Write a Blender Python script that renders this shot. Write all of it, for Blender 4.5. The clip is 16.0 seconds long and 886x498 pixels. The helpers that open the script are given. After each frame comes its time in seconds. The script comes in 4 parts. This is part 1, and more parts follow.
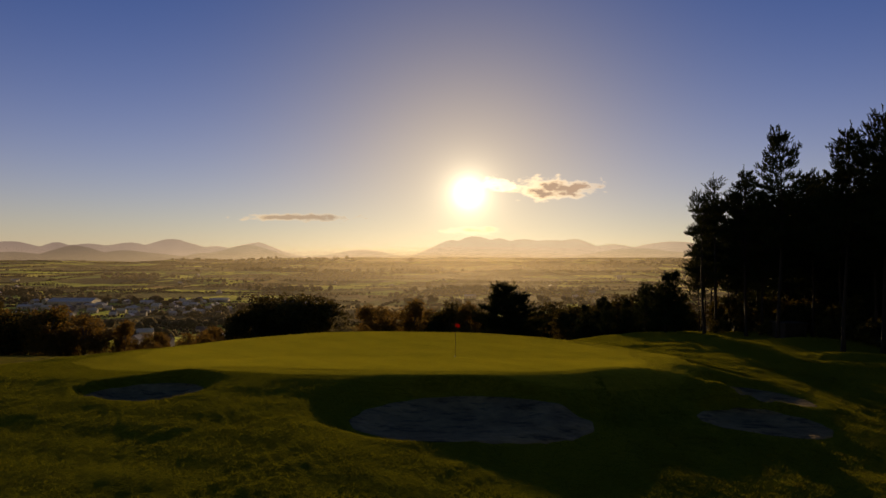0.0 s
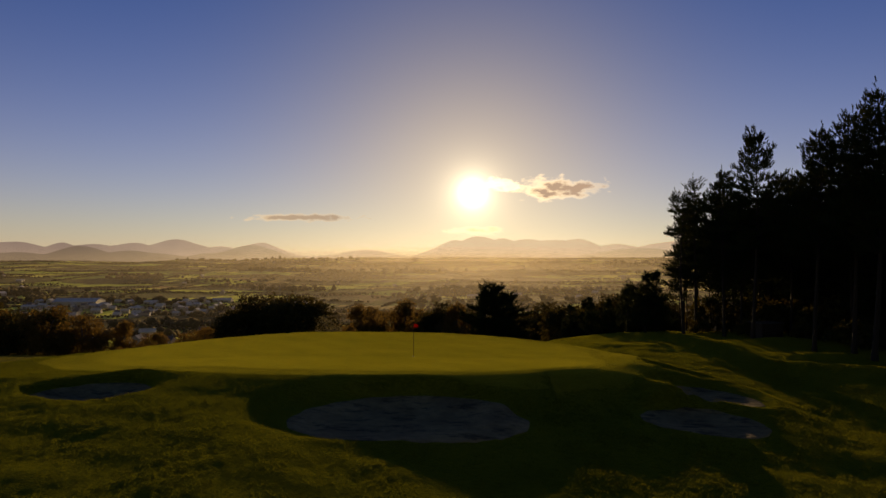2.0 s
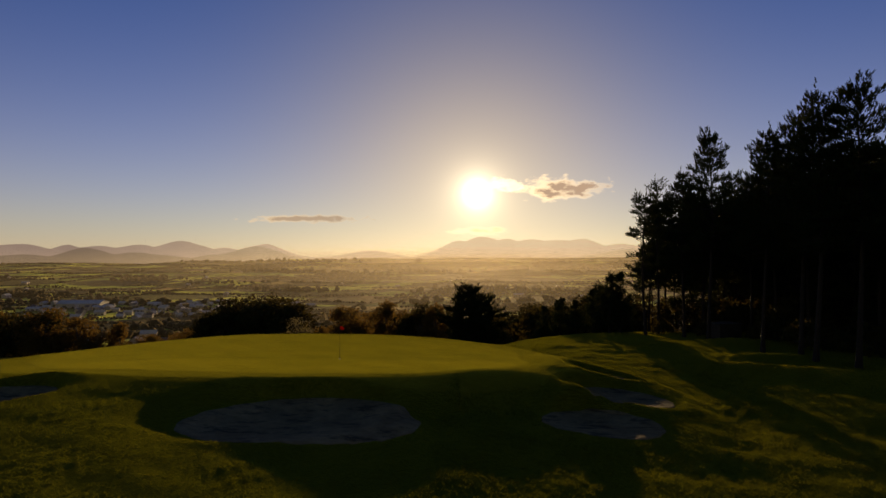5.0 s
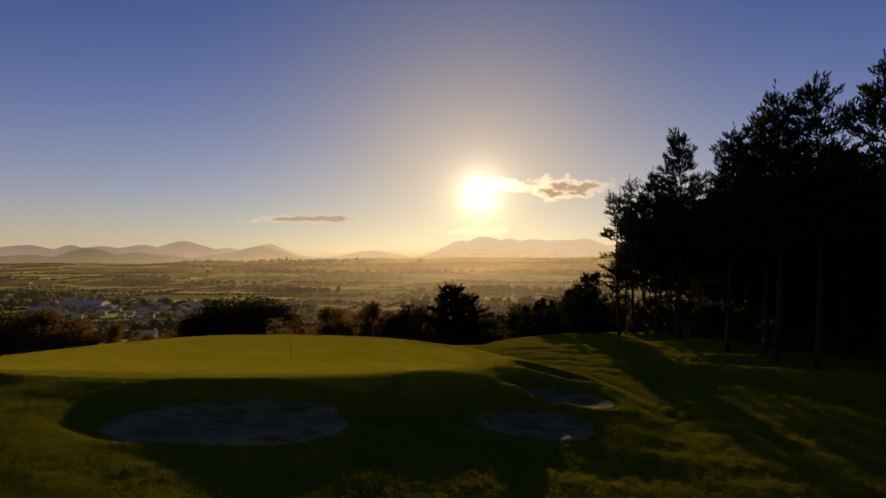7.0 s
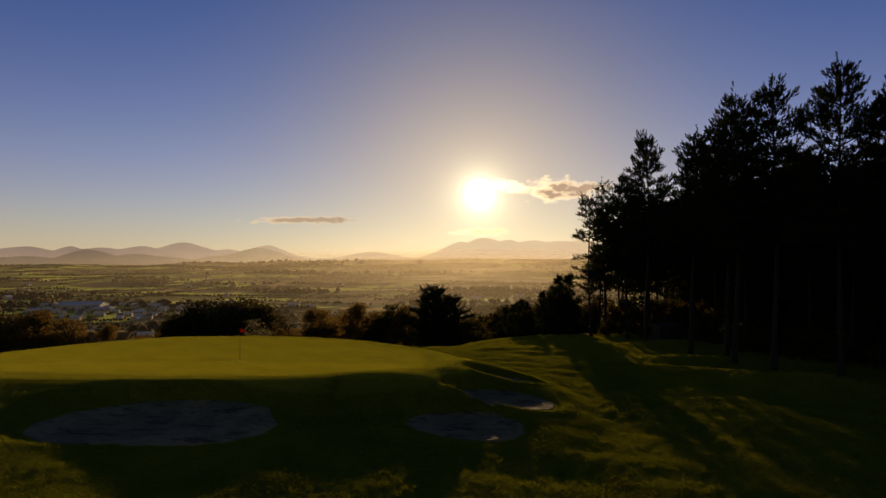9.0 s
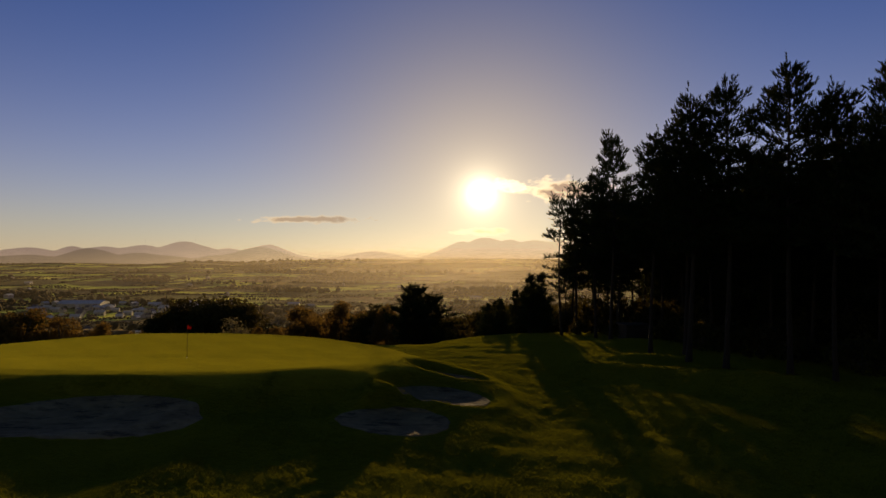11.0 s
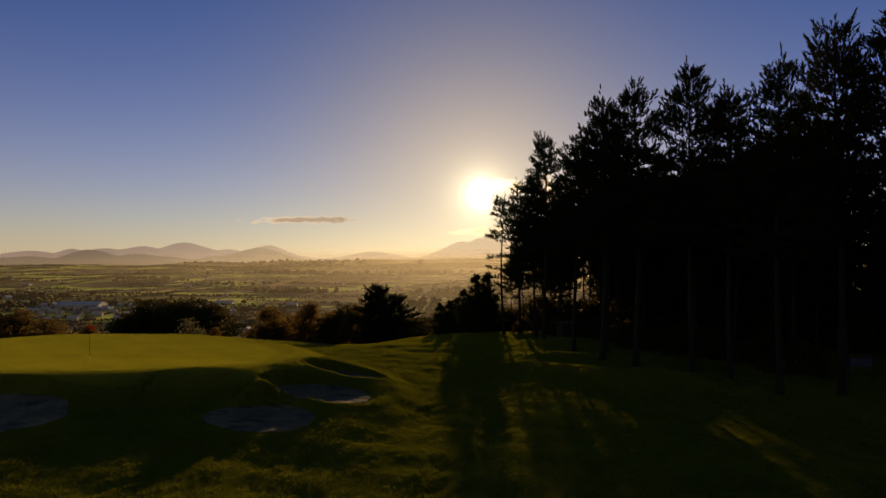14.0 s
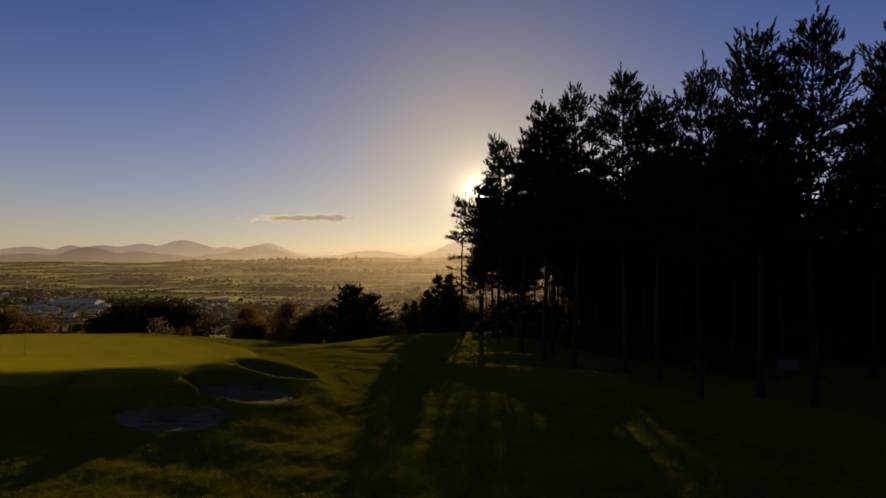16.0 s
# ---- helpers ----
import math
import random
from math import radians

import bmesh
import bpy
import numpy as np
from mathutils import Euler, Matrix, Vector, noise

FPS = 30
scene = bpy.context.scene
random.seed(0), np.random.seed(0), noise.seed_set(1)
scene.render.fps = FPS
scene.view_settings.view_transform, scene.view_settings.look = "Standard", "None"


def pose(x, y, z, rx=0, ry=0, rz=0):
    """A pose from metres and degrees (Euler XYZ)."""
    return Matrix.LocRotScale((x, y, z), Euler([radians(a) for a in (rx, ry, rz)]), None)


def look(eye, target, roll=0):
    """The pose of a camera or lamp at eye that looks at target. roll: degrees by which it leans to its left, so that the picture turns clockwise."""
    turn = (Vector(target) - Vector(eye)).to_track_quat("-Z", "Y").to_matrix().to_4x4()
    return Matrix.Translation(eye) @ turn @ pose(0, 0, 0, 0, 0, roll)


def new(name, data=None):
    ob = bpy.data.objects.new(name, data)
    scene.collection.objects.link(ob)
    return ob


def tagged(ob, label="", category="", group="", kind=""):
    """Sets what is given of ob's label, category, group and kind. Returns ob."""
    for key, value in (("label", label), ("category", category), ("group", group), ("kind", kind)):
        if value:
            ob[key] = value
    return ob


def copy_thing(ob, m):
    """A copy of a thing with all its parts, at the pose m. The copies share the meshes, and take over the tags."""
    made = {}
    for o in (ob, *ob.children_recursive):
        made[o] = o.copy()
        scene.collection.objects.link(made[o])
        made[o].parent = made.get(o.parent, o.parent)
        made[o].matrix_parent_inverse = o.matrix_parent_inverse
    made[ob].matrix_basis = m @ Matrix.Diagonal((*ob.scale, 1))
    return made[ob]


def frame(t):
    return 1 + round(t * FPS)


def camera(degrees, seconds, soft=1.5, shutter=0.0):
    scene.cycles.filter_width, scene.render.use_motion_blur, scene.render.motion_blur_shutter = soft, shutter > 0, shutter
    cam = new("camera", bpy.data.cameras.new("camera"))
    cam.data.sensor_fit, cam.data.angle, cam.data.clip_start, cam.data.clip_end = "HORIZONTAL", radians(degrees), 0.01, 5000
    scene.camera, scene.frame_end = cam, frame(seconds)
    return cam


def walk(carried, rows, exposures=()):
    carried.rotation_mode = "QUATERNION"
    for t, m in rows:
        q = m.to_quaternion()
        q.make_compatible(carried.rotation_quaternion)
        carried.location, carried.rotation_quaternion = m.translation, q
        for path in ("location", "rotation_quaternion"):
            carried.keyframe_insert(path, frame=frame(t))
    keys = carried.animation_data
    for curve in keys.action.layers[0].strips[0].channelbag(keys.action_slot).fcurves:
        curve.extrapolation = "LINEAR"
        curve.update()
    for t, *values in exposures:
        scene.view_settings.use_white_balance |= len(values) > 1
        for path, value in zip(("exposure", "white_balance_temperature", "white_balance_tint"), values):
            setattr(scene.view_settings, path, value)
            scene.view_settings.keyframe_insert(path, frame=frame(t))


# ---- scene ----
cam = camera(69.0, 16.0, 1.5)
# seconds, x, y, z, yaw, pitch, roll
ROWS = [
    (0.0, -0.248, 0.194, 6.575, -0.03, 0.17, -0.23),
    (0.5, 0.433, 0.115, 6.570, 0.07, 0.17, -0.26),
    (1.0, 1.127, 0.032, 6.579, 0.16, 0.17, -0.25),
    (1.5, 1.846, -0.047, 6.605, 0.25, 0.17, -0.22),
    (2.0, 2.603, -0.121, 6.641, 0.33, 0.17, -0.18),
    (2.5, 3.401, -0.193, 6.674, 0.41, 0.18, -0.14),
    (3.0, 4.220, -0.257, 6.700, 0.49, 0.19, -0.10),
    (3.5, 5.036, -0.307, 6.719, 0.55, 0.21, -0.07),
    (4.0, 5.843, -0.353, 6.734, 0.61, 0.23, -0.02),
    (6.5, 10.149, -0.564, 6.880, 0.92, 0.20, 0.10),
    (7.0, 10.917, -0.594, 6.891, 0.96, 0.21, 0.12),
    (7.5, 11.690, -0.627, 6.906, 0.98, 0.23, 0.14),
    (8.0, 12.488, -0.669, 6.920, 0.99, 0.26, 0.15),
    (8.5, 13.313, -0.719, 6.928, 0.98, 0.29, 0.14),
    (9.0, 14.164, -0.766, 6.922, 0.97, 0.32, 0.12),
    (11.5, 18.831, -1.156, 6.784, 1.12, 0.28, -0.04),
    (12.0, 19.983, -1.238, 6.766, 1.13, 0.27, -0.03),
    (12.5, 21.161, -1.361, 6.767, 1.15, 0.27, 0.02),
    (13.0, 22.333, -1.522, 6.787, 1.17, 0.28, 0.09),
    (13.5, 23.489, -1.690, 6.818, 1.18, 0.29, 0.16),
    (14.0, 24.629, -1.845, 6.862, 1.17, 0.29, 0.20),
    (14.5, 25.761, -2.007, 6.928, 1.14, 0.27, 0.21),
    (15.0, 26.901, -2.185, 7.012, 1.10, 0.23, 0.17),
    (15.5, 28.068, -2.346, 7.092, 1.09, 0.19, 0.10),
    (16.0, 29.265, -2.461, 7.158, 1.10, 0.16, 0.00),
]
walk(cam, [(t, pose(x, y, z, 90 + pitch, roll, yaw)) for t, x, y, z, yaw, pitch, roll in ROWS], [(0.0, -0.83, 8150.0, 7.0), (9.0, -0.83, 8150.0, 7.0), (13.0, -0.85, 8150.0, 7.0), (15.0, -0.88, 8050.0, 7.5), (16.0, -0.96, 7950.0, 8.0)])

# ---------------------------------------------------------------- sky and sun
SUN_AZ, SUN_EL = radians(2.3), radians(5.15)
SUN = Vector((math.sin(SUN_AZ) * math.cos(SUN_EL), math.cos(SUN_AZ) * math.cos(SUN_EL), math.sin(SUN_EL)))


def nodes_of(owner):
    owner.use_nodes = True
    tree = owner.node_tree
    tree.nodes.clear()

    def add(kind, **inputs):
        n = tree.nodes.new(kind)
        for k, v in inputs.items():
            key = int(k[1:]) if k[0] == "_" and k[1:].isdigit() else k.replace("_", " ")
            if hasattr(v, "is_output"):
                tree.links.new(v, n.inputs[key])
            else:
                n.inputs[key].default_value = v
        return n
    return tree, add


def mix(add, fac, a, b, how="MIX"):
    n = add("ShaderNodeMix")
    n.data_type, n.blend_type = "RGBA", how
    for socket, v in ((0, fac), (6, a), (7, b)):
        if hasattr(v, "is_output"):
            n.id_data.links.new(v, n.inputs[socket])
        else:
            n.inputs[socket].default_value = v if socket == 0 else (*v, 1)
    return n.outputs[2]


def build_world():
    world = bpy.data.worlds.new("evening_sky")
    scene.world = world
    tree, add = nodes_of(world)
    sky = add("ShaderNodeTexSky")
    sky.sky_type, sky.sun_disc = "NISHITA", False
    sky.sun_elevation, sky.sun_rotation = SUN_EL, SUN_AZ
    sky.altitude, sky.air_density, sky.dust_density, sky.ozone_density = 150, 1.0, 0.5, 4.0
    tint = add("ShaderNodeMix")
    tint.data_type, tint.blend_type = "RGBA", "MULTIPLY"
    tint.inputs[0].default_value = 1.0
    tree.links.new(sky.outputs[0], tint.inputs[6])
    # the aureole of the evening haze round the sun, which also whitens the blue behind it
    co = add("ShaderNodeTexCoord")
    dot = add("ShaderNodeVectorMath", _0=co.outputs["Generated"], _1=SUN)
    dot.operation = "DOT_PRODUCT"
    # the sky away from the sun is paler, with the dusk's warm counterglow
    turn = add("ShaderNodeMapRange", Value=dot.outputs["Value"], From_Min=-0.4, From_Max=0.65)
    turn.interpolation_type = "SMOOTHSTEP"
    tree.links.new(mix(add, turn.outputs[0], SKY_TINT_BACK, SKY_TINT), tint.inputs[7])
    pos = add("ShaderNodeMath", _0=dot.outputs["Value"], _1=0.0)
    pos.operation = "MAXIMUM"
    veil = add("ShaderNodeMath", _0=pos.outputs[0], _1=VEIL[0])
    veil.operation = "POWER"
    left = add("ShaderNodeMath", _0=veil.outputs[0], _1=-VEIL[1] * SKY, _2=SKY)
    left.operation = "MULTIPLY_ADD"
    base = add("ShaderNodeBackground", Color=tint.outputs[2], Strength=left.outputs[0])
    shader = base.outputs[0]
    for power, colour, strength in AUREOLE:
        p = add("ShaderNodeMath", _0=pos.outputs[0], _1=power)
        p.operation = "POWER"
        m = add("ShaderNodeMath", _0=p.outputs[0], _1=strength)
        m.operation = "MULTIPLY"
        glow = add("ShaderNodeBackground", Color=(*colour, 1), Strength=m.outputs[0])
        both = add("ShaderNodeAddShader", _0=shader, _1=glow.outputs[0])
        shader = both.outputs[0]
    # the warm band of haze along the horizon
    xyz = add("ShaderNodeSeparateXYZ", Vector=co.outputs["Generated"])
    up = add("ShaderNodeMath", _0=xyz.outputs[2])
    up.operation = "ABSOLUTE"
    low = add("ShaderNodeMath", _0=1.0, _1=up.outputs[0])
    low.operation = "SUBTRACT"
    p = add("ShaderNodeMath", _0=low.outputs[0], _1=BAND[0])
    p.operation = "POWER"
    m = add("ShaderNodeMath", _0=p.outputs[0], _1=BAND[2])
    m.operation = "MULTIPLY"
    band = add("ShaderNodeBackground", Color=(*BAND[1], 1), Strength=m.outputs[0])
    shader = add("ShaderNodeAddShader", _0=shader, _1=band.outputs[0]).outputs[0]
    add("ShaderNodeOutputWorld", Surface=shader)


SKY, SKY_TINT, SKY_TINT_BACK, VEIL = 0.1, (0.64, 1.0, 2.05), (1.0, 1.0, 1.2), (20.0, 0.7)
AUREOLE = [(30.0, (1.0, 0.78, 0.5), 0.47), (120.0, (1.0, 0.81, 0.5), 0.3), (700.0, (1.0, 0.88, 0.62), 0.6), (2200.0, (1.0, 0.92, 0.74), 1.0), (7000.0, (1.0, 0.97, 0.9), 3.0), (60000.0, (1.0, 0.9, 0.7), 60.0)]
BAND = (6.5, (1.0, 0.775, 0.56), 0.7)
build_world()

sun = new("sun", bpy.data.lights.new("sun", "SUN"))
sun.data.energy, sun.data.angle, sun.data.color = 5.0, radians(0.6), (1.0, 0.74, 0.42)
sun.matrix_world = look(SUN * 100, (0, 0, 0))


# ---------------------------------------------------------------- materials
def ramp(add, fac, stops):
    n = add("ShaderNodeValToRGB", Fac=fac)
    e = n.color_ramp.elements
    e[0].position, e[0].color = stops[0][0], (*stops[0][1], 1)
    e[1].position, e[1].color = stops[-1][0], (*stops[-1][1], 1)
    for at, colour in stops[1:-1]:
        x = e.new(at)
        x.color = (*colour, 1)
    return n.outputs[0]


def noise_at(add, vector, scale, detail=3.0, rough=0.55):
    return add("ShaderNodeTexNoise", Vector=vector, Scale=scale, Detail=detail, Roughness=rough).outputs[0]


def grassy(name, dark, mid, light, fine, bump, leafy=0.25, stripes=False, fuzz=(0.5, 0.42, 0.05), gloss=0.0):
    m = bpy.data.materials.new(name)
    tree, add = nodes_of(m)
    p = add("ShaderNodeTexCoord").outputs["Object"]
    big = noise_at(add, p, 0.22, 4)
    small = noise_at(add, p, fine, 5, 0.65)
    c = ramp(add, big, [(0.3, dark), (0.5, mid), (0.72, light)])
    c2 = ramp(add, small, [(0.3, (0.45, 0.45, 0.45)), (0.7, (1.35, 1.35, 1.35))])
    colour = mix(add, 0.85, c, c2, "MULTIPLY")
    if stripes:
        wave = add("ShaderNodeTexWave", Vector=p, Scale=0.16, Distortion=0.6, Detail=1.0)
        wave.bands_direction = "DIAGONAL"
        band = ramp(add, wave.outputs[1], [(0.42, (0.9, 0.9, 0.9)), (0.58, (1.08, 1.08, 1.08))])
        colour = mix(add, 1.0, colour, band, "MULTIPLY")
        lanes = add("ShaderNodeMapping", Vector=p, Scale=(0.09, 0.75, 1.0)).outputs[0]
        worn = ramp(add, noise_at(add, lanes, 1.0, 5, 0.6), [(0.3, (0.72, 0.76, 0.8)), (0.7, (1.22, 1.18, 1.1))])
        colour = mix(add, 1.0, colour, worn, "MULTIPLY")
    high = noise_at(add, p, fine * 2.3, 4, 0.7)
    height = add("ShaderNodeMath", _0=small, _1=high)
    b = add("ShaderNodeBump", Strength=1.0, Distance=bump, Height=height.outputs[0])
    d = add("ShaderNodeBsdfPrincipled", Base_Color=colour, Roughness=0.9 - gloss, Specular_IOR_Level=gloss, Sheen_Weight=leafy, Sheen_Roughness=0.5, Normal=b.outputs[0])
    d.inputs["Sheen Tint"].default_value = (*fuzz, 1)
    add("ShaderNodeOutputMaterial", Surface=d.outputs[0])
    return m


def leaf(name, dark, light, through_colour, share=0.45):
    m = bpy.data.materials.new(name)
    tree, add = nodes_of(m)
    isle = add("ShaderNodeNewGeometry").outputs["Random Per Island"]
    who = add("ShaderNodeObjectInfo").outputs["Random"]
    c = ramp(add, isle, [(0.0, dark), (1.0, light)])
    tone = ramp(add, who, [(0.0, (0.75, 0.75, 0.75)), (1.0, (1.2, 1.15, 1.1))])
    c = mix(add, 1.0, c, tone, "MULTIPLY")
    d = add("ShaderNodeBsdfPrincipled", Base_Color=c, Roughness=0.8, Specular_IOR_Level=0.05)
    t = add("ShaderNodeBsdfTranslucent", Color=(*through_colour, 1))
    both = add("ShaderNodeMixShader", _0=share, _1=d.outputs[0], _2=t.outputs[0])
    add("ShaderNodeOutputMaterial", Surface=both.outputs[0])
    return m


def plain(name, a, b, scale, rough=0.8, bump=0.0, metal=0.0, stretch=(1, 1, 1)):
    m = bpy.data.materials.new(name)
    tree, add = nodes_of(m)
    p = add("ShaderNodeTexCoord").outputs["Object"]
    p = add("ShaderNodeMapping", Vector=p, Scale=stretch).outputs[0]
    n = noise_at(add, p, scale, 5, 0.65)
    n2 = noise_at(add, p, scale * 0.13, 3)
    c = ramp(add, n, [(0.3, a), (0.7, b)])
    c = mix(add, 0.7, c, ramp(add, n2, [(0.3, (0.7, 0.7, 0.7)), (0.7, (1.15, 1.15, 1.15))]), "MULTIPLY")
    d = add("ShaderNodeBsdfPrincipled", Base_Color=c, Roughness=rough, Metallic=metal)
    if bump:
        k = add("ShaderNodeBump", Strength=1.0, Distance=bump, Height=n)
        tree.links.new(k.outputs[0], d.inputs["Normal"])
    add("ShaderNodeOutputMaterial", Surface=d.outputs[0])
    return m


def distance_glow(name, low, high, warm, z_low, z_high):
    """A far hillside seen through miles of air, its haze painted as emission."""
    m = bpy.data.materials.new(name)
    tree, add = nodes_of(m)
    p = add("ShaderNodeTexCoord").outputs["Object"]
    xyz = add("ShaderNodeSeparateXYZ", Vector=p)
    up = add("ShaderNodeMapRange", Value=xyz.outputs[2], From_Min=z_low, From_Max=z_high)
    # warm glow painted in around the sun's bearing
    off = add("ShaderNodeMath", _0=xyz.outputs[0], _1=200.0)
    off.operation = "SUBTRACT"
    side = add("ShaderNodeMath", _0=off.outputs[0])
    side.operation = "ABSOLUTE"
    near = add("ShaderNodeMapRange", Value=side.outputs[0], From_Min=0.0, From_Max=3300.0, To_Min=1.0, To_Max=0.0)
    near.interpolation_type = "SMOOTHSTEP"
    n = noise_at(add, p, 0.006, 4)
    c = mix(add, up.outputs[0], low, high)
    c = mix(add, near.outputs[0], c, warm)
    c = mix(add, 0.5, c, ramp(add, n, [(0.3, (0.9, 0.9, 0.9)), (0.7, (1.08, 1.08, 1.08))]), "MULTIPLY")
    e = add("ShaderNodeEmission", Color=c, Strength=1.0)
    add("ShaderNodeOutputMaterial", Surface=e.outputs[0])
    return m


def field_material():
    """Small fields of pasture, stubble and plough, seen across the valley."""
    m = bpy.data.materials.new("valley_fields")
    tree, add = nodes_of(m)
    p = add("ShaderNodeTexCoord").outputs["Object"]
    warp = add("ShaderNodeTexNoise", Vector=p, Scale=0.003, Detail=2.0)
    shift = add("ShaderNodeVectorMath", _0=warp.outputs[1], _1=(120.0, 120.0, 0.0))
    shift.operation = "MULTIPLY"
    q = add("ShaderNodeVectorMath", _0=p, _1=shift.outputs[0])
    q2 = add("ShaderNodeMapping", Vector=q.outputs[0], Scale=(0.0065, 0.0052, 0.0), Rotation=(0, 0, 0.25))
    cells = add("ShaderNodeTexVoronoi", Vector=q2.outputs[0], Scale=1.0, Randomness=0.8)
    cells.distance = "CHEBYCHEV"
    pick = add("ShaderNodeSeparateColor", Color=cells.outputs["Color"])
    c = ramp(add, pick.outputs[0], [(0.0, (0.05, 0.05, 0.022)), (0.25, (0.08, 0.09, 0.03)), (0.42, (0.14, 0.2, 0.035)), (0.6, (0.24, 0.3, 0.05)), (0.84, (0.42, 0.43, 0.08)), (0.93, (0.16, 0.1, 0.055)), (1.0, (0.1, 0.09, 0.04))])
    woods = noise_at(add, p, 0.0035, 4)
    deep = add("ShaderNodeMapRange", Value=add("ShaderNodeSeparateXYZ", Vector=p).outputs[1], From_Min=1800.0, From_Max=4600.0, To_Min=0.0, To_Max=0.05)
    woods = add("ShaderNodeMath", _0=woods, _1=deep.outputs[0]).outputs[0]
    k = ramp(add, woods, [(0.48, (1, 1, 1)), (0.54, (0, 0, 0))])
    c = mix(add, k, (0.04, 0.04, 0.02), c)
    fine = noise_at(add, p, 0.05, 4, 0.7)
    c = mix(add, 0.6, c, ramp(add, fine, [(0.3, (0.6, 0.6, 0.6)), (0.7, (1.25, 1.25, 1.25))]), "MULTIPLY")
    b = add("ShaderNodeBump", Strength=0.6, Distance=6.0, Height=fine)
    d = add("ShaderNodeBsdfPrincipled", Base_Color=c, Roughness=0.9, Specular_IOR_Level=0.02, Sheen_Weight=0.7, Sheen_Roughness=0.55, Normal=b.outputs[0])
    bright = mix(add, 1.0, mix(add, 0.2, c, (0.24, 0.19, 0.11)), (2.0, 1.9, 1.5), "MULTIPLY")
    tree.links.new(bright, d.inputs["Sheen Tint"])
    add("ShaderNodeOutputMaterial", Surface=d.outputs[0])
    return m


def sand_material():
    """Raked, trodden sand with damp patches and drifts of blown needles."""
    m = bpy.data.materials.new("bunker_sand")
    tree, add = nodes_of(m)
    p = add("ShaderNodeTexCoord").outputs["Object"]
    fine = noise_at(add, p, 2.2, 6, 0.7)
    c = ramp(add, fine, [(0.3, (0.2, 0.135, 0.058)), (0.7, (0.3, 0.21, 0.095))])
    damp = noise_at(add, p, 0.45, 3)
    c = mix(add, 1.0, c, ramp(add, damp, [(0.35, (0.72, 0.72, 0.74)), (0.65, (1.1, 1.1, 1.08))]), "MULTIPLY")
    lanes = add("ShaderNodeMapping", Vector=p, Scale=(0.6, 1.3, 1.0)).outputs[0]
    litter = ramp(add, noise_at(add, lanes, 1.1, 6, 0.72), [(0.52, (0, 0, 0)), (0.62, (0.8, 0.8, 0.8))])
    c = mix(add, litter, c, (0.05, 0.035, 0.018))
    steps = add("ShaderNodeTexVoronoi", Vector=p, Scale=2.6)
    height = add("ShaderNodeMath", _0=steps.outputs[0], _1=0.8, _2=fine)
    height.operation = "MULTIPLY_ADD"
    k = add("ShaderNodeBump", Strength=1.0, Distance=0.07, Height=height.outputs[0])
    d = add("ShaderNodeBsdfPrincipled", Base_Color=c, Roughness=0.95, Specular_IOR_Level=0.1, Normal=k.outputs[0])
    add("ShaderNodeOutputMaterial", Surface=d.outputs[0])
    return m


def cloud_material(name, lit, shade, seed, wide, tall):
    m = bpy.data.materials.new(name)
    tree, add = nodes_of(m)
    p = add("ShaderNodeTexCoord").outputs["Object"]
    q = add("ShaderNodeMapping", Vector=p, Location=(seed, 0, seed), Scale=(1, 1, 2.2))
    n = noise_at(add, q.outputs[0], 0.0085, 6, 0.55)
    xyz = add("ShaderNodeSeparateXYZ", Vector=p)
    ax = add("ShaderNodeMath", _0=xyz.outputs[0], _1=wide)
    ax.operation = "DIVIDE"
    az = add("ShaderNodeMath", _0=xyz.outputs[2], _1=tall)
    az.operation = "DIVIDE"
    r = add("ShaderNodeCombineXYZ", X=ax.outputs[0], Z=az.outputs[0])
    length = add("ShaderNodeVectorMath", _0=r.outputs[0])
    length.operation = "LENGTH"
    body = add("ShaderNodeMapRange", Value=length.outputs["Value"], From_Min=0.0, From_Max=1.0, To_Min=0.4, To_Max=-0.22)
    a = add("ShaderNodeMath", _0=n, _1=body.outputs[0])
    dense = add("ShaderNodeMapRange", Value=a.outputs[0], From_Min=0.45, From_Max=0.75)
    # sunlit edge and shaded core are painted as emission, darker towards +x
    core = add("ShaderNodeMath", _0=ax.outputs[0], _1=0.16, _2=a.outputs[0])
    core.operation = "MULTIPLY_ADD"
    thick = add("ShaderNodeMapRange", Value=core.outputs[0], From_Min=0.55, From_Max=0.76)
    c = mix(add, thick.outputs[0], lit, shade)
    e = add("ShaderNodeEmission", Color=c, Strength=1.0)
    clear = add("ShaderNodeBsdfTransparent")
    both = add("ShaderNodeMixShader", _0=dense.outputs[0], _1=clear.outputs[0], _2=e.outputs[0])
    add("ShaderNodeOutputMaterial", Surface=both.outputs[0])
    return m


ROUGH = grassy("rough_grass", (0.038, 0.05, 0.0045), (0.062, 0.073, 0.0065), (0.096, 0.098, 0.0085), 4.5, 0.16, 0.72, fuzz=(0.48, 0.43, 0.035))
GREEN = grassy("mown_green", (0.068, 0.075, 0.006), (0.1, 0.1, 0.008), (0.14, 0.125, 0.011), 9.0, 0.02, 0.75, True, fuzz=(0.5, 0.43, 0.04))
HILL = grassy("hill_scrub", (0.03, 0.035, 0.014), (0.05, 0.055, 0.02), (0.08, 0.075, 0.03), 0.35, 0.5, 0.3)
SAND = sand_material()
BARK = plain("pine_bark", (0.008, 0.0055, 0.0035), (0.022, 0.013, 0.007), 5.0, 0.9, 0.03, 0, (1, 1, 0.25))
BARK_GREY = plain("grey_bark", (0.06, 0.05, 0.04), (0.14, 0.12, 0.09), 5.0, 0.9, 0.02, 0, (1, 1, 0.25))
